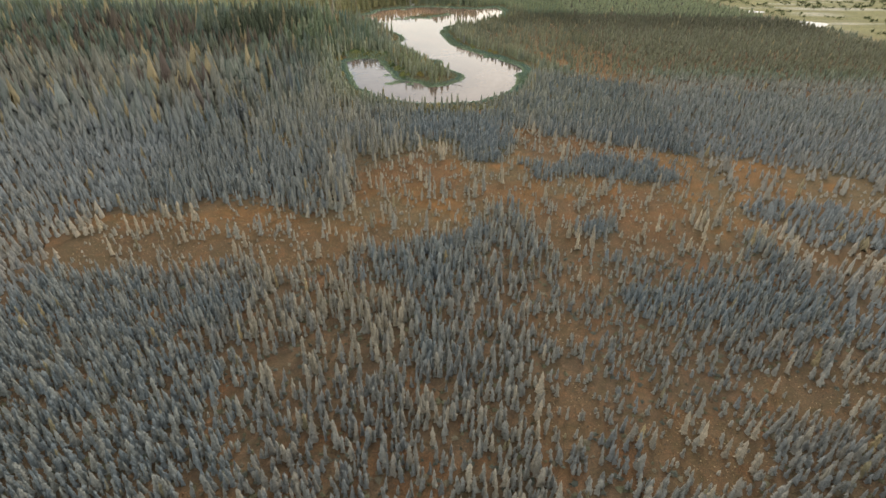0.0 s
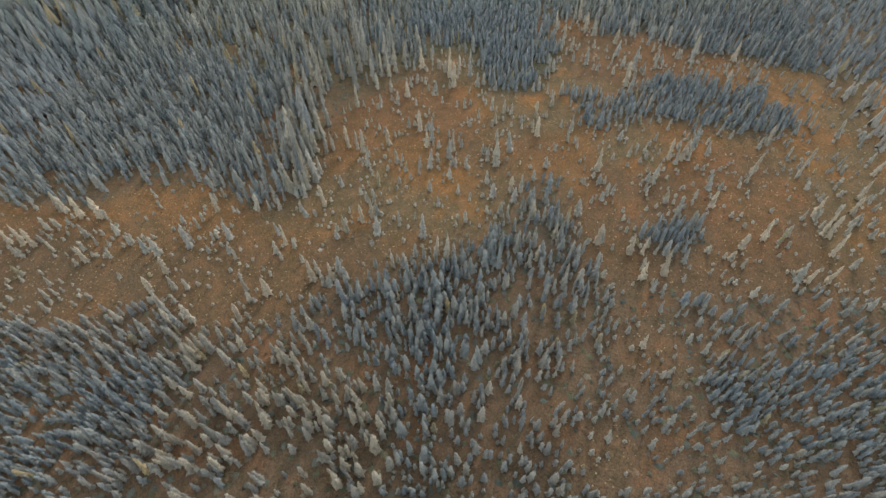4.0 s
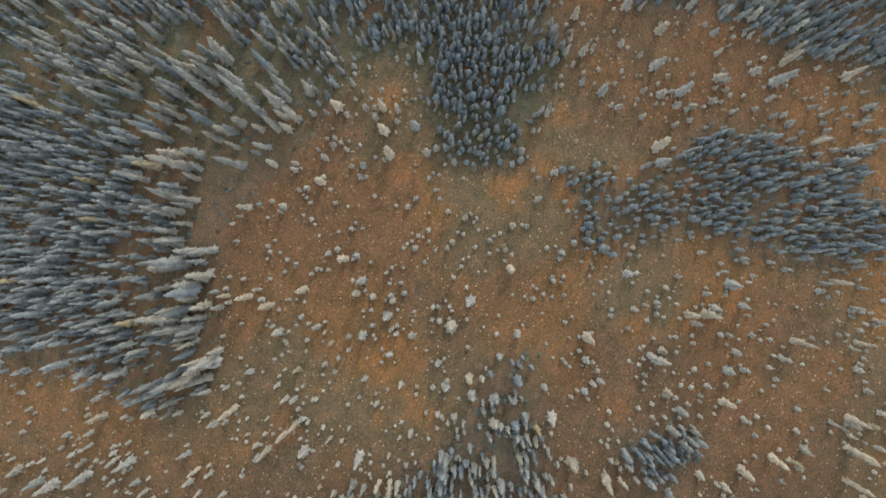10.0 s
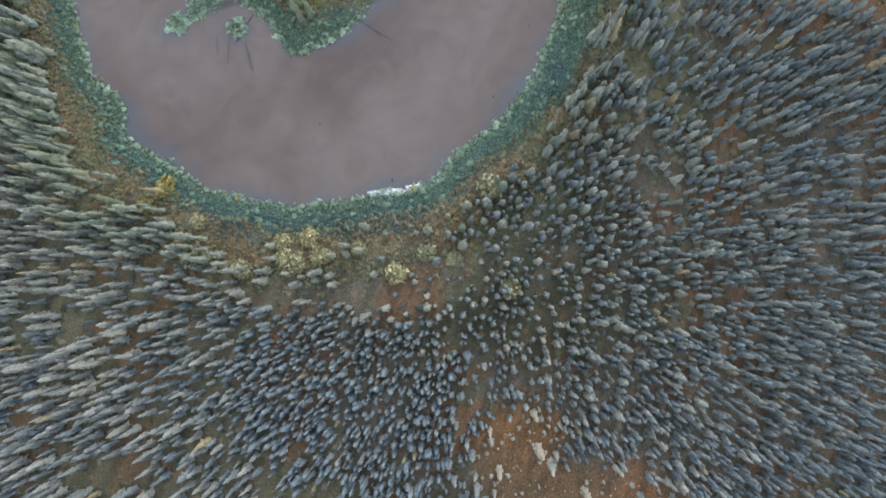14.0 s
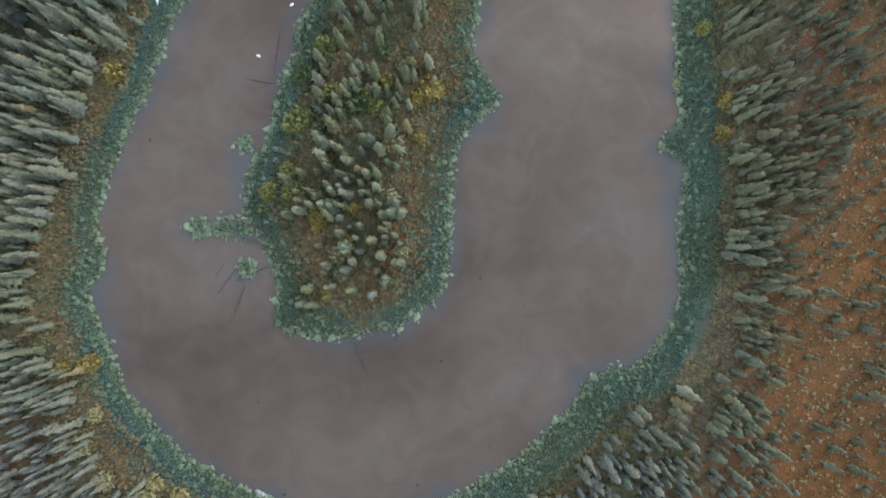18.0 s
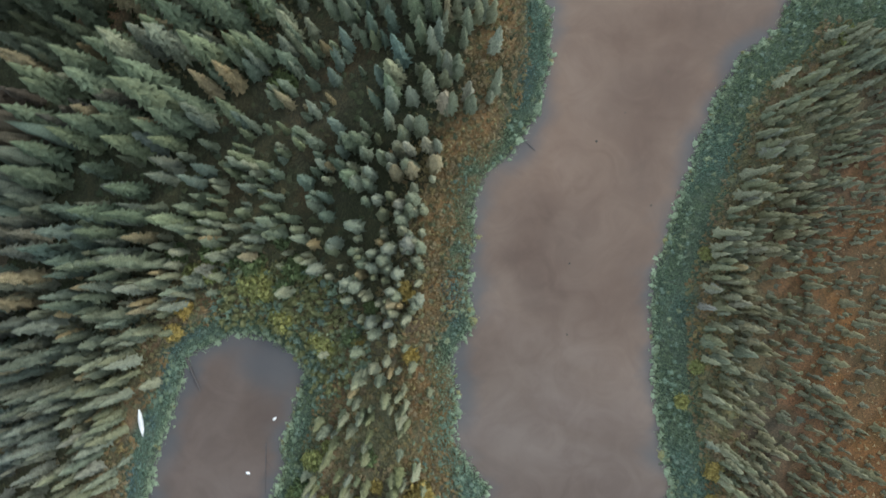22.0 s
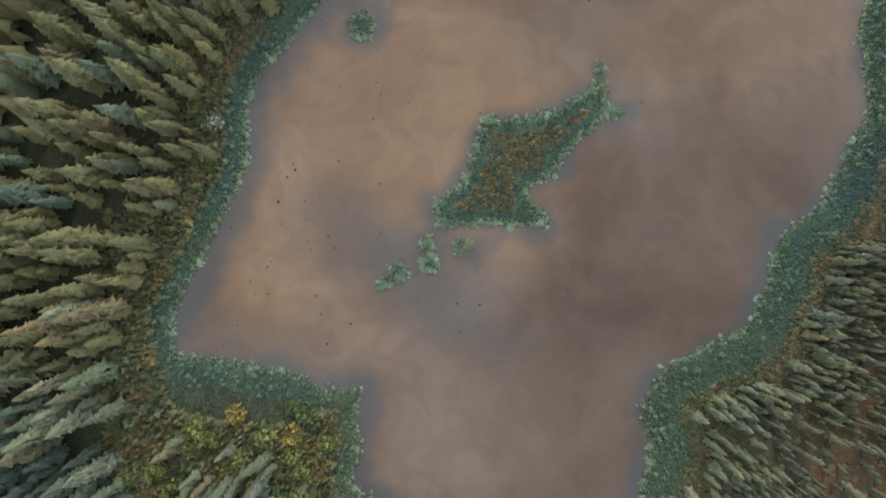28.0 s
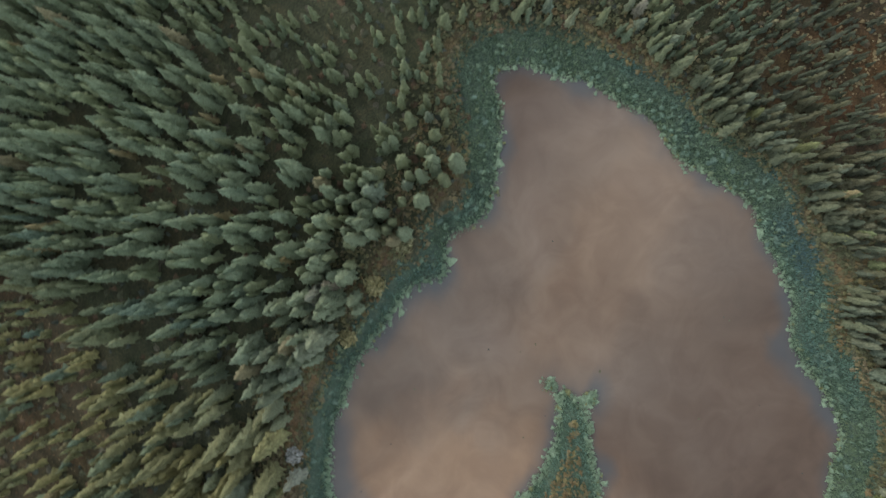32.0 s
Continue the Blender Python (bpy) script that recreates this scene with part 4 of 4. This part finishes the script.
# rounded leafy lumps in the fringe
ox, oy = scatter(-108, 58, 158, 476, 1.15)
od = near(ox, oy, LAKE, 60)
m = ((od > 0.2) & (od < 4.8 + 2.5 * (fbm(ox, oy, 18.0, 95) - 0.4) + 3 * peninsula(ox, oy)) & (rng.random(len(ox)) < 0.3 + 0.6 * soft(fbm(ox, oy, 7.0, 98), 0.4, 0.6)))
m |= (alders(ox, oy) > 0.4) & (od > 1)
ox, oy, od = ox[m], oy[m], od[m]
n = len(ox)
oh = np.array([(0.135, 0.205, 0.155), (0.165, 0.225, 0.14), (0.115, 0.17, 0.15), (0.19, 0.205, 0.095)])[np.clip((fbm(ox, oy, 6.0, 101) * 7 - 1.7 + rng.normal(0, 0.4, n)).astype(int), 0, 3)]
oh = blend(oh, (0.148, 0.198, 0.138), np.full(n, 0.6))
oh = blend(oh, (0.15, 0.155, 0.065), (rng.random(n) < 0.55 * alders(ox, oy)) * 0.9) * rng.uniform(0.95, 1.28, (n, 1))
plant_many("fringe_bushes", [dome(560 + k, 1, 6, 9, 0.3, 0.3) for k in range(10)], ox, oy, height(ox, oy) - 0.05, 0.22 + 0.42 * rng.random(n) ** 2 + 0.35 * alders(ox, oy), 0.5 + 0.6 * rng.random(n) + 0.9 * alders(ox, oy), oh, LEAVES, "rounded teal and olive bushes in the shore fringe", "bushes")

# ---- low shrubs behind the sedge ----
bx, by = scatter(-116, 62, 150, 480, 0.74)
bd = shore(bx, by)
bog_strip = heath(bx, by)
m = (bd > 3.4 + 2.6 * east_bank(bx, by)) & (bd < 20) & (rng.random(len(bx)) < np.maximum(np.maximum(0.85 * soft(20 - bd, 0, 9), 0.95 * bog_strip), 0.9 * thicket(bx, by))) & (marsh(bx, by) < 0.6)
m |= (thicket(bx, by) > 0.5) & (marsh(bx, by) < 0.6) & (bd > 3) & (rng.random(len(bx)) < 0.8)
m |= (near(bx, by, ISLAND, 20) < -2.2) & (rng.random(len(bx)) < 0.85)
m &= np.hypot(bx + 72.2, by - 231) > 3.0
bog_strip = bog_strip[m]
bx, by, bd = bx[m], by[m], bd[m]
n = len(bx)
pal = np.array([(0.19, 0.155, 0.09), (0.235, 0.195, 0.135), (0.175, 0.175, 0.09), (0.135, 0.165, 0.10), (0.225, 0.145, 0.075), (0.225, 0.19, 0.085)])
zone = fbm(bx, by, 9.0, 103)
pk = np.clip((zone * 9 - 1.6 + rng.normal(0, 0.55, n)).astype(int), 0, 5)
leafy = soft(-bx, 42, 52) * soft(by, 254, 262) * soft(300 - by, 0, 10)
pk = np.where(rng.random(n) < 0.8 * leafy, np.array([2, 3, 3, 2, 5])[rng.integers(0, 5, n)], pk)
golden = np.maximum(thicket(bx, by), soft(-bx, 70, 84) * soft(by, 372, 384))
lush = np.clip((fbm(bx, by, 4.5, 105) * 8 - 2.4 + rng.normal(0, 0.35, n)).astype(int), 0, 4)
pk = np.where(rng.random(n) < 0.9 * golden, np.array([3, 2, 3, 5, 2])[lush], pk)
pk = np.where(rng.random(n) < 0.75 * bog_strip, np.array([0, 1, 4, 5, 0])[rng.integers(0, 5, n)], pk)
pk = np.where(near(bx, by, ISLAND, 20) < 0, np.array([0, 4, 5, 0])[rng.integers(0, 4, n)], pk)
pk = np.where((bx > 24) & (by > 392) & (rng.random(n) < 0.7), np.array([0, 3, 3])[rng.integers(0, 3, n)], pk)
bh = blend(pal[pk], (0.165, 0.145, 0.085), 0.5 - 0.3 * golden) * rng.uniform(0.8, 1.2, (n, 1))
plant_many("shore_shrubs", [dome(600 + k, 1, 5, 7, 0.3, 0.32) for k in range(10)], bx, by, height(bx, by) - 0.05, (0.22 + 0.36 * rng.random(n) ** 1.5) * (1 + 0.7 * golden), rng.uniform(0.3, 1.0, n) * (1 + 1.2 * golden), bh, LEAVES, "rusty and olive low shrubs behind the sedge", "shrubs")

# undergrowth in the wood
ux, uy = scatter(-112, 104, -108, 545, 1.8)
ud, uo = shore(ux, uy), openness(ux, uy)
m = (ud > 6) & (uo < 0.6) & (rng.random(len(ux)) < 0.5)
ux, uy = ux[m], uy[m]
n = len(ux)
uh = np.array([(0.10, 0.10, 0.06), (0.085, 0.095, 0.075), (0.135, 0.09, 0.055), (0.125, 0.11, 0.075)])[rng.integers(0, 4, n)] * rng.uniform(0.7, 1.2, (n, 1))
# tall-wood undergrowth tinted darker, with the shade of the gaps painted in
uh = blend(uh, (0.055, 0.075, 0.035), 0.8 * tallness(ux, uy))
uh = blend(uh, (0.19, 0.195, 0.10), (1 - tallness(ux, uy)) * soft(430 - uy, 0, 20) * soft(uy, 150, 180) * soft(40 - shore(ux, uy), 0, 15) * 0.8 * rng.random(n))
plant_many("wood_undergrowth", [dome(650 + k, 1, 6, 4, 0.3, 0.3) for k in range(8)], ux, uy, height(ux, uy) - 0.05, rng.uniform(0.4, 0.9, n), rng.uniform(0.3, 0.8, n), uh, LEAVES, "dull low undergrowth between the spruces", "undergrowth")

# pale tufts on the open bog
px, py = scatter(-112, 104, -108, 545, 0.85)
m = rng.random(len(px)) < 0.55
px, py = px[m], py[m]
po = openness(px, py)
m = (po > 0.35) & (shore(px, py) > 5)
px, py, po = px[m], py[m], po[m]
n = len(px)
ph = np.array([(0.26, 0.20, 0.12), (0.20, 0.13, 0.07), (0.30, 0.22, 0.13), (0.05, 0.045, 0.035), (0.16, 0.09, 0.045), (0.09, 0.085, 0.05)])[rng.integers(0, 6, n)] * rng.uniform(0.8, 1.2, (n, 1))
heathy = soft(px, 38, 46) * soft(py, 190, 205) * rng.random(n) ** 2
ph = blend(ph, (0.30, 0.225, 0.115), 0.7 * (heathy > 0.25))
plant_many("bog_tufts", [mound(3, 700 + k, 1) for k in range(5)], px, py, height(px, py) - 0.04, rng.uniform(0.10, 0.27, n) * (1 + 1.6 * heathy), rng.uniform(0.15, 0.45, n) * (1 + 1.5 * heathy), ph, LEAVES, "pale and dark tufts dotting the orange bog", "tufts")


# dark bushes over the narrow channel
kx, ky = scatter(-175, -98, 284, 362, 1.3)
kd = channel_gap(kx, ky)
m = (kd > -0.3) & (kd < 9) & (rng.random(len(kx)) < 0.85 - 0.06 * kd)
kx, ky = kx[m], ky[m]
n = len(kx)
kh = np.array([(0.05, 0.075, 0.035), (0.075, 0.095, 0.045), (0.045, 0.035, 0.035), (0.06, 0.06, 0.035)])[np.clip((fbm(kx, ky, 8.0, 107) * 7 - 1.5).astype(int), 0, 3)] * rng.uniform(0.75, 1.25, (n, 1))
plant_many("channel_bushes", [shrub_cloud(750 + k, 22, 0.32) for k in range(6)], kx, ky, np.maximum(height(kx, ky), 0) - 0.05, rng.uniform(0.6, 1.3, n), rng.uniform(0.8, 2.2, n), kh, LEAVES, "dark green and maroon bushes leaning over the channel", "bushes")

# ---- single shrubs ----
def shrub_thing(seed, hue, label):
    base = new("willow_shrub")
    base.empty_display_size = 0.3
    tagged(base, label, "shrub", "shore shrubs")
    for k in range(4):
        v, f = pole(4, 0.035, 0.012, -0.05, 0.7, 0.1)
        a = math.pi * k / 2 + seed
        v = v @ np.array(Euler((0.45 * math.cos(a), 0.45 * math.sin(a), a)).to_matrix()).T
        link_mesh("stem", v, f, BARK, base)
    v, f = shrub_cloud(seed, 340, 0.19)
    shade = np.repeat(np.random.default_rng(seed).uniform(0.7, 1.3, (len(v) // 3, 1)), 3, 0)
    link_mesh("foliage", v, f, LEAVES, base, hue=np.asarray(hue) * shade)
    return base


GOLD, LIME, CREAM, GREY, GREEN = (0.33, 0.26, 0.085), (0.225, 0.235, 0.085), (0.34, 0.31, 0.17), (0.38, 0.38, 0.37), (0.12, 0.16, 0.07)
SHRUBS = [
    (GOLD, "golden autumn willow shrub near the shore", [(-68, 214, 1.7), (-20, 249, 2.0), (-70, 246, 1.4), (-45, 266, 1.3), (27, 277, 1.3), (24, 282, 1.4), (-77, 254, 1.6), (-76, 249, 1.5), (-68, 342, 1.7), (-42, 279, 1.2), (-85, 376, 1.6), (-75, 371, 1.8), (-21, 246, 1.3)]),
    (LIME, "yellow-green willow shrub near the shore", [(-34, 237, 1.5), (-26, 240, 1.4), (-36, 228, 1.6), (-77, 262, 1.8), (-69, 264, 1.7), (-50, 262, 1.6), (-74, 364, 1.7), (11, 297, 1.2), (1, 316, 1.1), (-84, 433, 1.4), (-83, 423, 1.4), (-96, 397, 1.5), (-101, 368, 1.8), (-93, 375, 1.8), (-80, 371, 1.9), (-85, 368, 1.8), (-90, 372, 1.6), (-70, 368, 1.5), (12, 290, 1.2), (2, 365, 1.6), (-60, 350, 1.2)]),
    (CREAM, "pale cream-leaved rounded bush at the wood's edge", [(0.5, 466, 1.7), (-9, 466.5, 1.6), (-12, 157, 1.8), (-6, 158, 1.5), (25, 173, 1.9), (14, 160, 1.4), (-30, 163, 1.3), (-20, 466, 1.3)]),
    (GREY, "bare grey-twigged bush among spruces", [(-81, 430, 1.3), (-44, 464, 1.3)]),
    (GREEN, "dense green alder bush in the tall wood", [(-70, 268, 2.0), (-78, 266, 1.9), (-63, 272, 2.1), (-84, 300, 2.2), (-90, 318, 2.2), (-96, 330, 2.3), (-88, 345, 2.1), (-100, 342, 2.2), (-98, 310, 2.0), (-92, 358, 2.0), (-84, 356, 1.8)]),
]
spot = np.random.default_rng(21)
for kind, count, (x0, x1, y0, y1) in ((1, 22, (-110, -66, 356, 374)), (4, 14, (-112, -66, 354, 376)), (0, 5, (-108, -66, 356, 370)), (1, 9, (-80, -50, 259, 268)), (4, 9, (-84, -46, 262, 276)),
                                      (2, 10, (-36, 30, 153, 162)), (0, 3, (-44, -30, 164, 170)), (1, 14, (-46, -26, 206, 250)), (4, 12, (-46, -28, 204, 250)), (2, 9, (-26, -4, 206, 250)), (0, 7, (-34, -8, 204, 256)), (0, 4, (-46, -30, 262, 296))):
    for k in range(count):
        SHRUBS[kind][2].append((spot.uniform(x0, x1), spot.uniform(y0, y1), spot.uniform(1.0, 1.8)))
for s, (hue, label, places) in enumerate(SHRUBS):
    places = [p for p in places if float(shore(np.array([p[0]]), np.array([p[1]]))[0]) > 2.5]
    for k, (x, y, r) in enumerate(places):
        z = float(height(np.array([x]), np.array([y]))[0])
        m = pose(x, y, z - 0.05, 0, 0, 77 * k) @ Matrix.Diagonal((r * 1.2, r * 1.2, r * 1.3, 1))
        if k == 0:
            first, stand = shrub_thing(800 + s, hue, label), m
        else:
            copy_thing(first, m)
    first.matrix_basis = stand

# ---- canoe on the bank ----
canoe = new("canoe")
tagged(canoe, "white canoe lying upside down on the bank", "canoe")
v, f, rows, cols = [], [], 17, 9
for i in range(rows):
    t = 2 * i / (rows - 1) - 1
    w = 0.5 * (1 - abs(t) ** 2.4) + 0.012
    for j in range(cols):
        a = math.pi * j / (cols - 1)
        v.append((2.65 * t, w * math.cos(a), (0.36 + 0.0 * t) * math.sin(a) ** 0.7 * (1 - 0.25 * abs(t) ** 3) - 0.10 * abs(t) ** 4))
for i in range(rows - 1):
    for j in range(cols - 1):
        f.append((i * cols + j, i * cols + j + 1, (i + 1) * cols + j + 1, (i + 1) * cols + j))
hull = link_mesh("hull", v, f, HULL, canoe, smooth=True)
hull.modifiers.new("thick", "SOLIDIFY").thickness = 0.015
for side in (-1, 1):
    v, f = [], []
    for i in range(rows):
        t = 2 * i / (rows - 1) - 1
        w = side * (0.515 * (1 - abs(t) ** 2.4) + 0.02)
        for dy, dz in ((-0.02, -0.02), (0.02, -0.02), (0.02, 0.02), (-0.02, 0.02)):
            v.append((2.65 * t, w + dy, dz - 0.10 * abs(t) ** 4))
    for i in range(rows - 1):
        for j in range(4):
            f.append((4 * i + j, 4 * i + (j + 1) % 4, 4 * i + 4 + (j + 1) % 4, 4 * i + 4 + j))
    link_mesh("gunwale", v, f, TRIM, canoe)
v, f = pole(6, 0.015, 0.015, -2.2, 2.2)
v = np.c_[v[:, 2], v[:, 1], v[:, 0] + 0.355]
link_mesh("keel_strip", v, f, HULL, canoe)
canoe.matrix_basis = pose(-72.2, 231.0, 0.62, 0, 0, -48)


# ---- fallen logs ----
def log(x0, y0, x1, y1, r, z=0.05, twigs=3, label="dark fallen trunk lying in the shallow water"):
    base = new("fallen_log")
    tagged(base, label, "log", "fallen logs")
    size = math.hypot(x1 - x0, y1 - y0)
    v, f = pole(7, r, r * 0.45, 0, size, 0.12)
    link_mesh("stem", np.c_[v[:, 2], v[:, 1], v[:, 0]], f, DEADWOOD, base)
    for k in range(twigs):
        v, f = pole(4, r * 0.35, r * 0.12, 0, size * (0.25 - 0.04 * k))
        s = 1 if k % 2 else -1
        e = np.array(Euler((s * 0.7, 1.2, 0)).to_matrix())
        link_mesh("branch", v @ e.T + np.array([size * (0.35 + 0.2 * k), 0, 0]), f, DEADWOOD, base)
    base.matrix_basis = pose(x0, y0, z, 0, 0, math.degrees(math.atan2(y1 - y0, x1 - x0)))


log(-24, 198.5, -22, 193, 0.14)
log(-23, 204, -26, 198, 0.12)
log(-3, 204.5, 5, 200, 0.10, -0.02)
log(2, 212, 5.5, 207.5, 0.09, -0.02)
log(-50, 240.5, -45, 232.5, 0.10, 0.0, 2)
log(-44, 231.5, -48.5, 229, 0.08, -0.02, 2)
log(-72, 246, -66, 242, 0.22, 0.1, 3, "rusty brown fallen spruce reaching into the pond")
log(-11, 218, -6.5, 213.5, 0.10, 0.55, 2, "pale fallen trunk on the rusty peninsula")
log(-39.5, 316, -36.5, 315.5, 0.12, 0.0, 2)
log(-109.8, 300.3, -107.6, 305.4, 0.16, 0.05, 2, "dark fallen trunk lying across the narrow channel")
log(-34, 206.5, -22, 212, 0.13, 0.35, 6, "pale pinkish fallen spruce with bare branches on the bank")
log(-33, 204.5, -20, 208.5, 0.12, 0.3, 5, "grey fallen spruce with bare branches on the bank")
log(-27.4, 200.5, -27.0, 194.2, 0.07, 0.0, 3)
log(-29.8, 199.5, -29.2, 196, 0.05, 0.0, 2)

# ---- foam on the south shore ----
n = 150
ft = rng.random(n)
foam_x, foam_y = 2.2 + 9.8 * ft + rng.normal(0, 0.2, n), 170.1 + 1.9 * ft ** 1.5 + rng.normal(0, 0.28, n) + 0.35
white = np.full((n, 3), 0.52) * rng.uniform(0.9, 1.1, (n, 1))
plant_many("shore_foam", [mound(5, 900 + k, 1) for k in range(4)], foam_x, foam_y, np.full(n, -0.03), rng.uniform(0.25, 0.6, n), rng.uniform(0.08, 0.2, n), white, LEAVES, "white foam washed up along the shore", "foam")

# ---- bits of weed and wood floating on the lake ----
n = 110
drift_x, drift_y = rng.uniform(-95, 35, 900), rng.uniform(172, 455, 900)
m = (shore(drift_x, drift_y) < -2) & (rng.random(900) < 0.15 + 0.85 * soft(drift_y, 375, 390) * soft(-drift_x, 25, 45))
drift_x, drift_y = drift_x[m][:n], drift_y[m][:n]
n = len(drift_x)
drift_hue = np.array([(0.04, 0.04, 0.035), (0.06, 0.055, 0.045), (0.09, 0.085, 0.05)])[rng.integers(0, 3, n)]
plant_many("floating_weed", [mound(3, 950 + k, 1) for k in range(4)], drift_x, drift_y, np.full(n, -0.04), rng.uniform(0.12, 0.4, n), rng.uniform(0.08, 0.2, n), drift_hue, LEAVES, "dark bits of weed and wood floating on the lake", "weed")

# ---- plain white ovals standing in for likely swans, with an added knob ----
for k, (x, y) in enumerate([(-51.1, 245.2), (-49.8, 233.7)]):
    white_oval = new("white_float")
    tagged(white_oval, "small plain white oval standing in for a likely swan", "float", "white floats")
    v, f = dome(990 + k, 4, 12, 0, 0.03)
    link_mesh("shell", v * np.array([0.48, 0.27, 0.26]), f, HULL, white_oval, smooth=True)
    v, f = pole(6, 0.03, 0.02, 0.2, 0.34)
    link_mesh("knob", v, f, TRIM, white_oval)
    white_oval.matrix_basis = pose(x, y, -0.05, 0, 0, 70 - 55 * k)

# ---- scattered bushes on the far river meadow ----
mx, my = rng.uniform(230, 520, 1500), rng.uniform(250, 640, 1500)
m = (river_line(mx, my) > 14) & (fbm(mx, my, 30.0, 109) > 0.5)
mx, my = mx[m], my[m]
n = len(mx)
plant_many("meadow_bushes", [shrub_cloud(970 + k, 20, 0.34) for k in range(5)], mx, my, height(mx, my) - 0.05, rng.uniform(1.0, 3.0, n), rng.uniform(1.0, 2.5, n), np.tile(np.array([0.12, 0.13, 0.06]), (n, 1)) * rng.uniform(0.7, 1.3, (n, 1)), LEAVES, "low olive bushes on the far river meadow", "bushes")
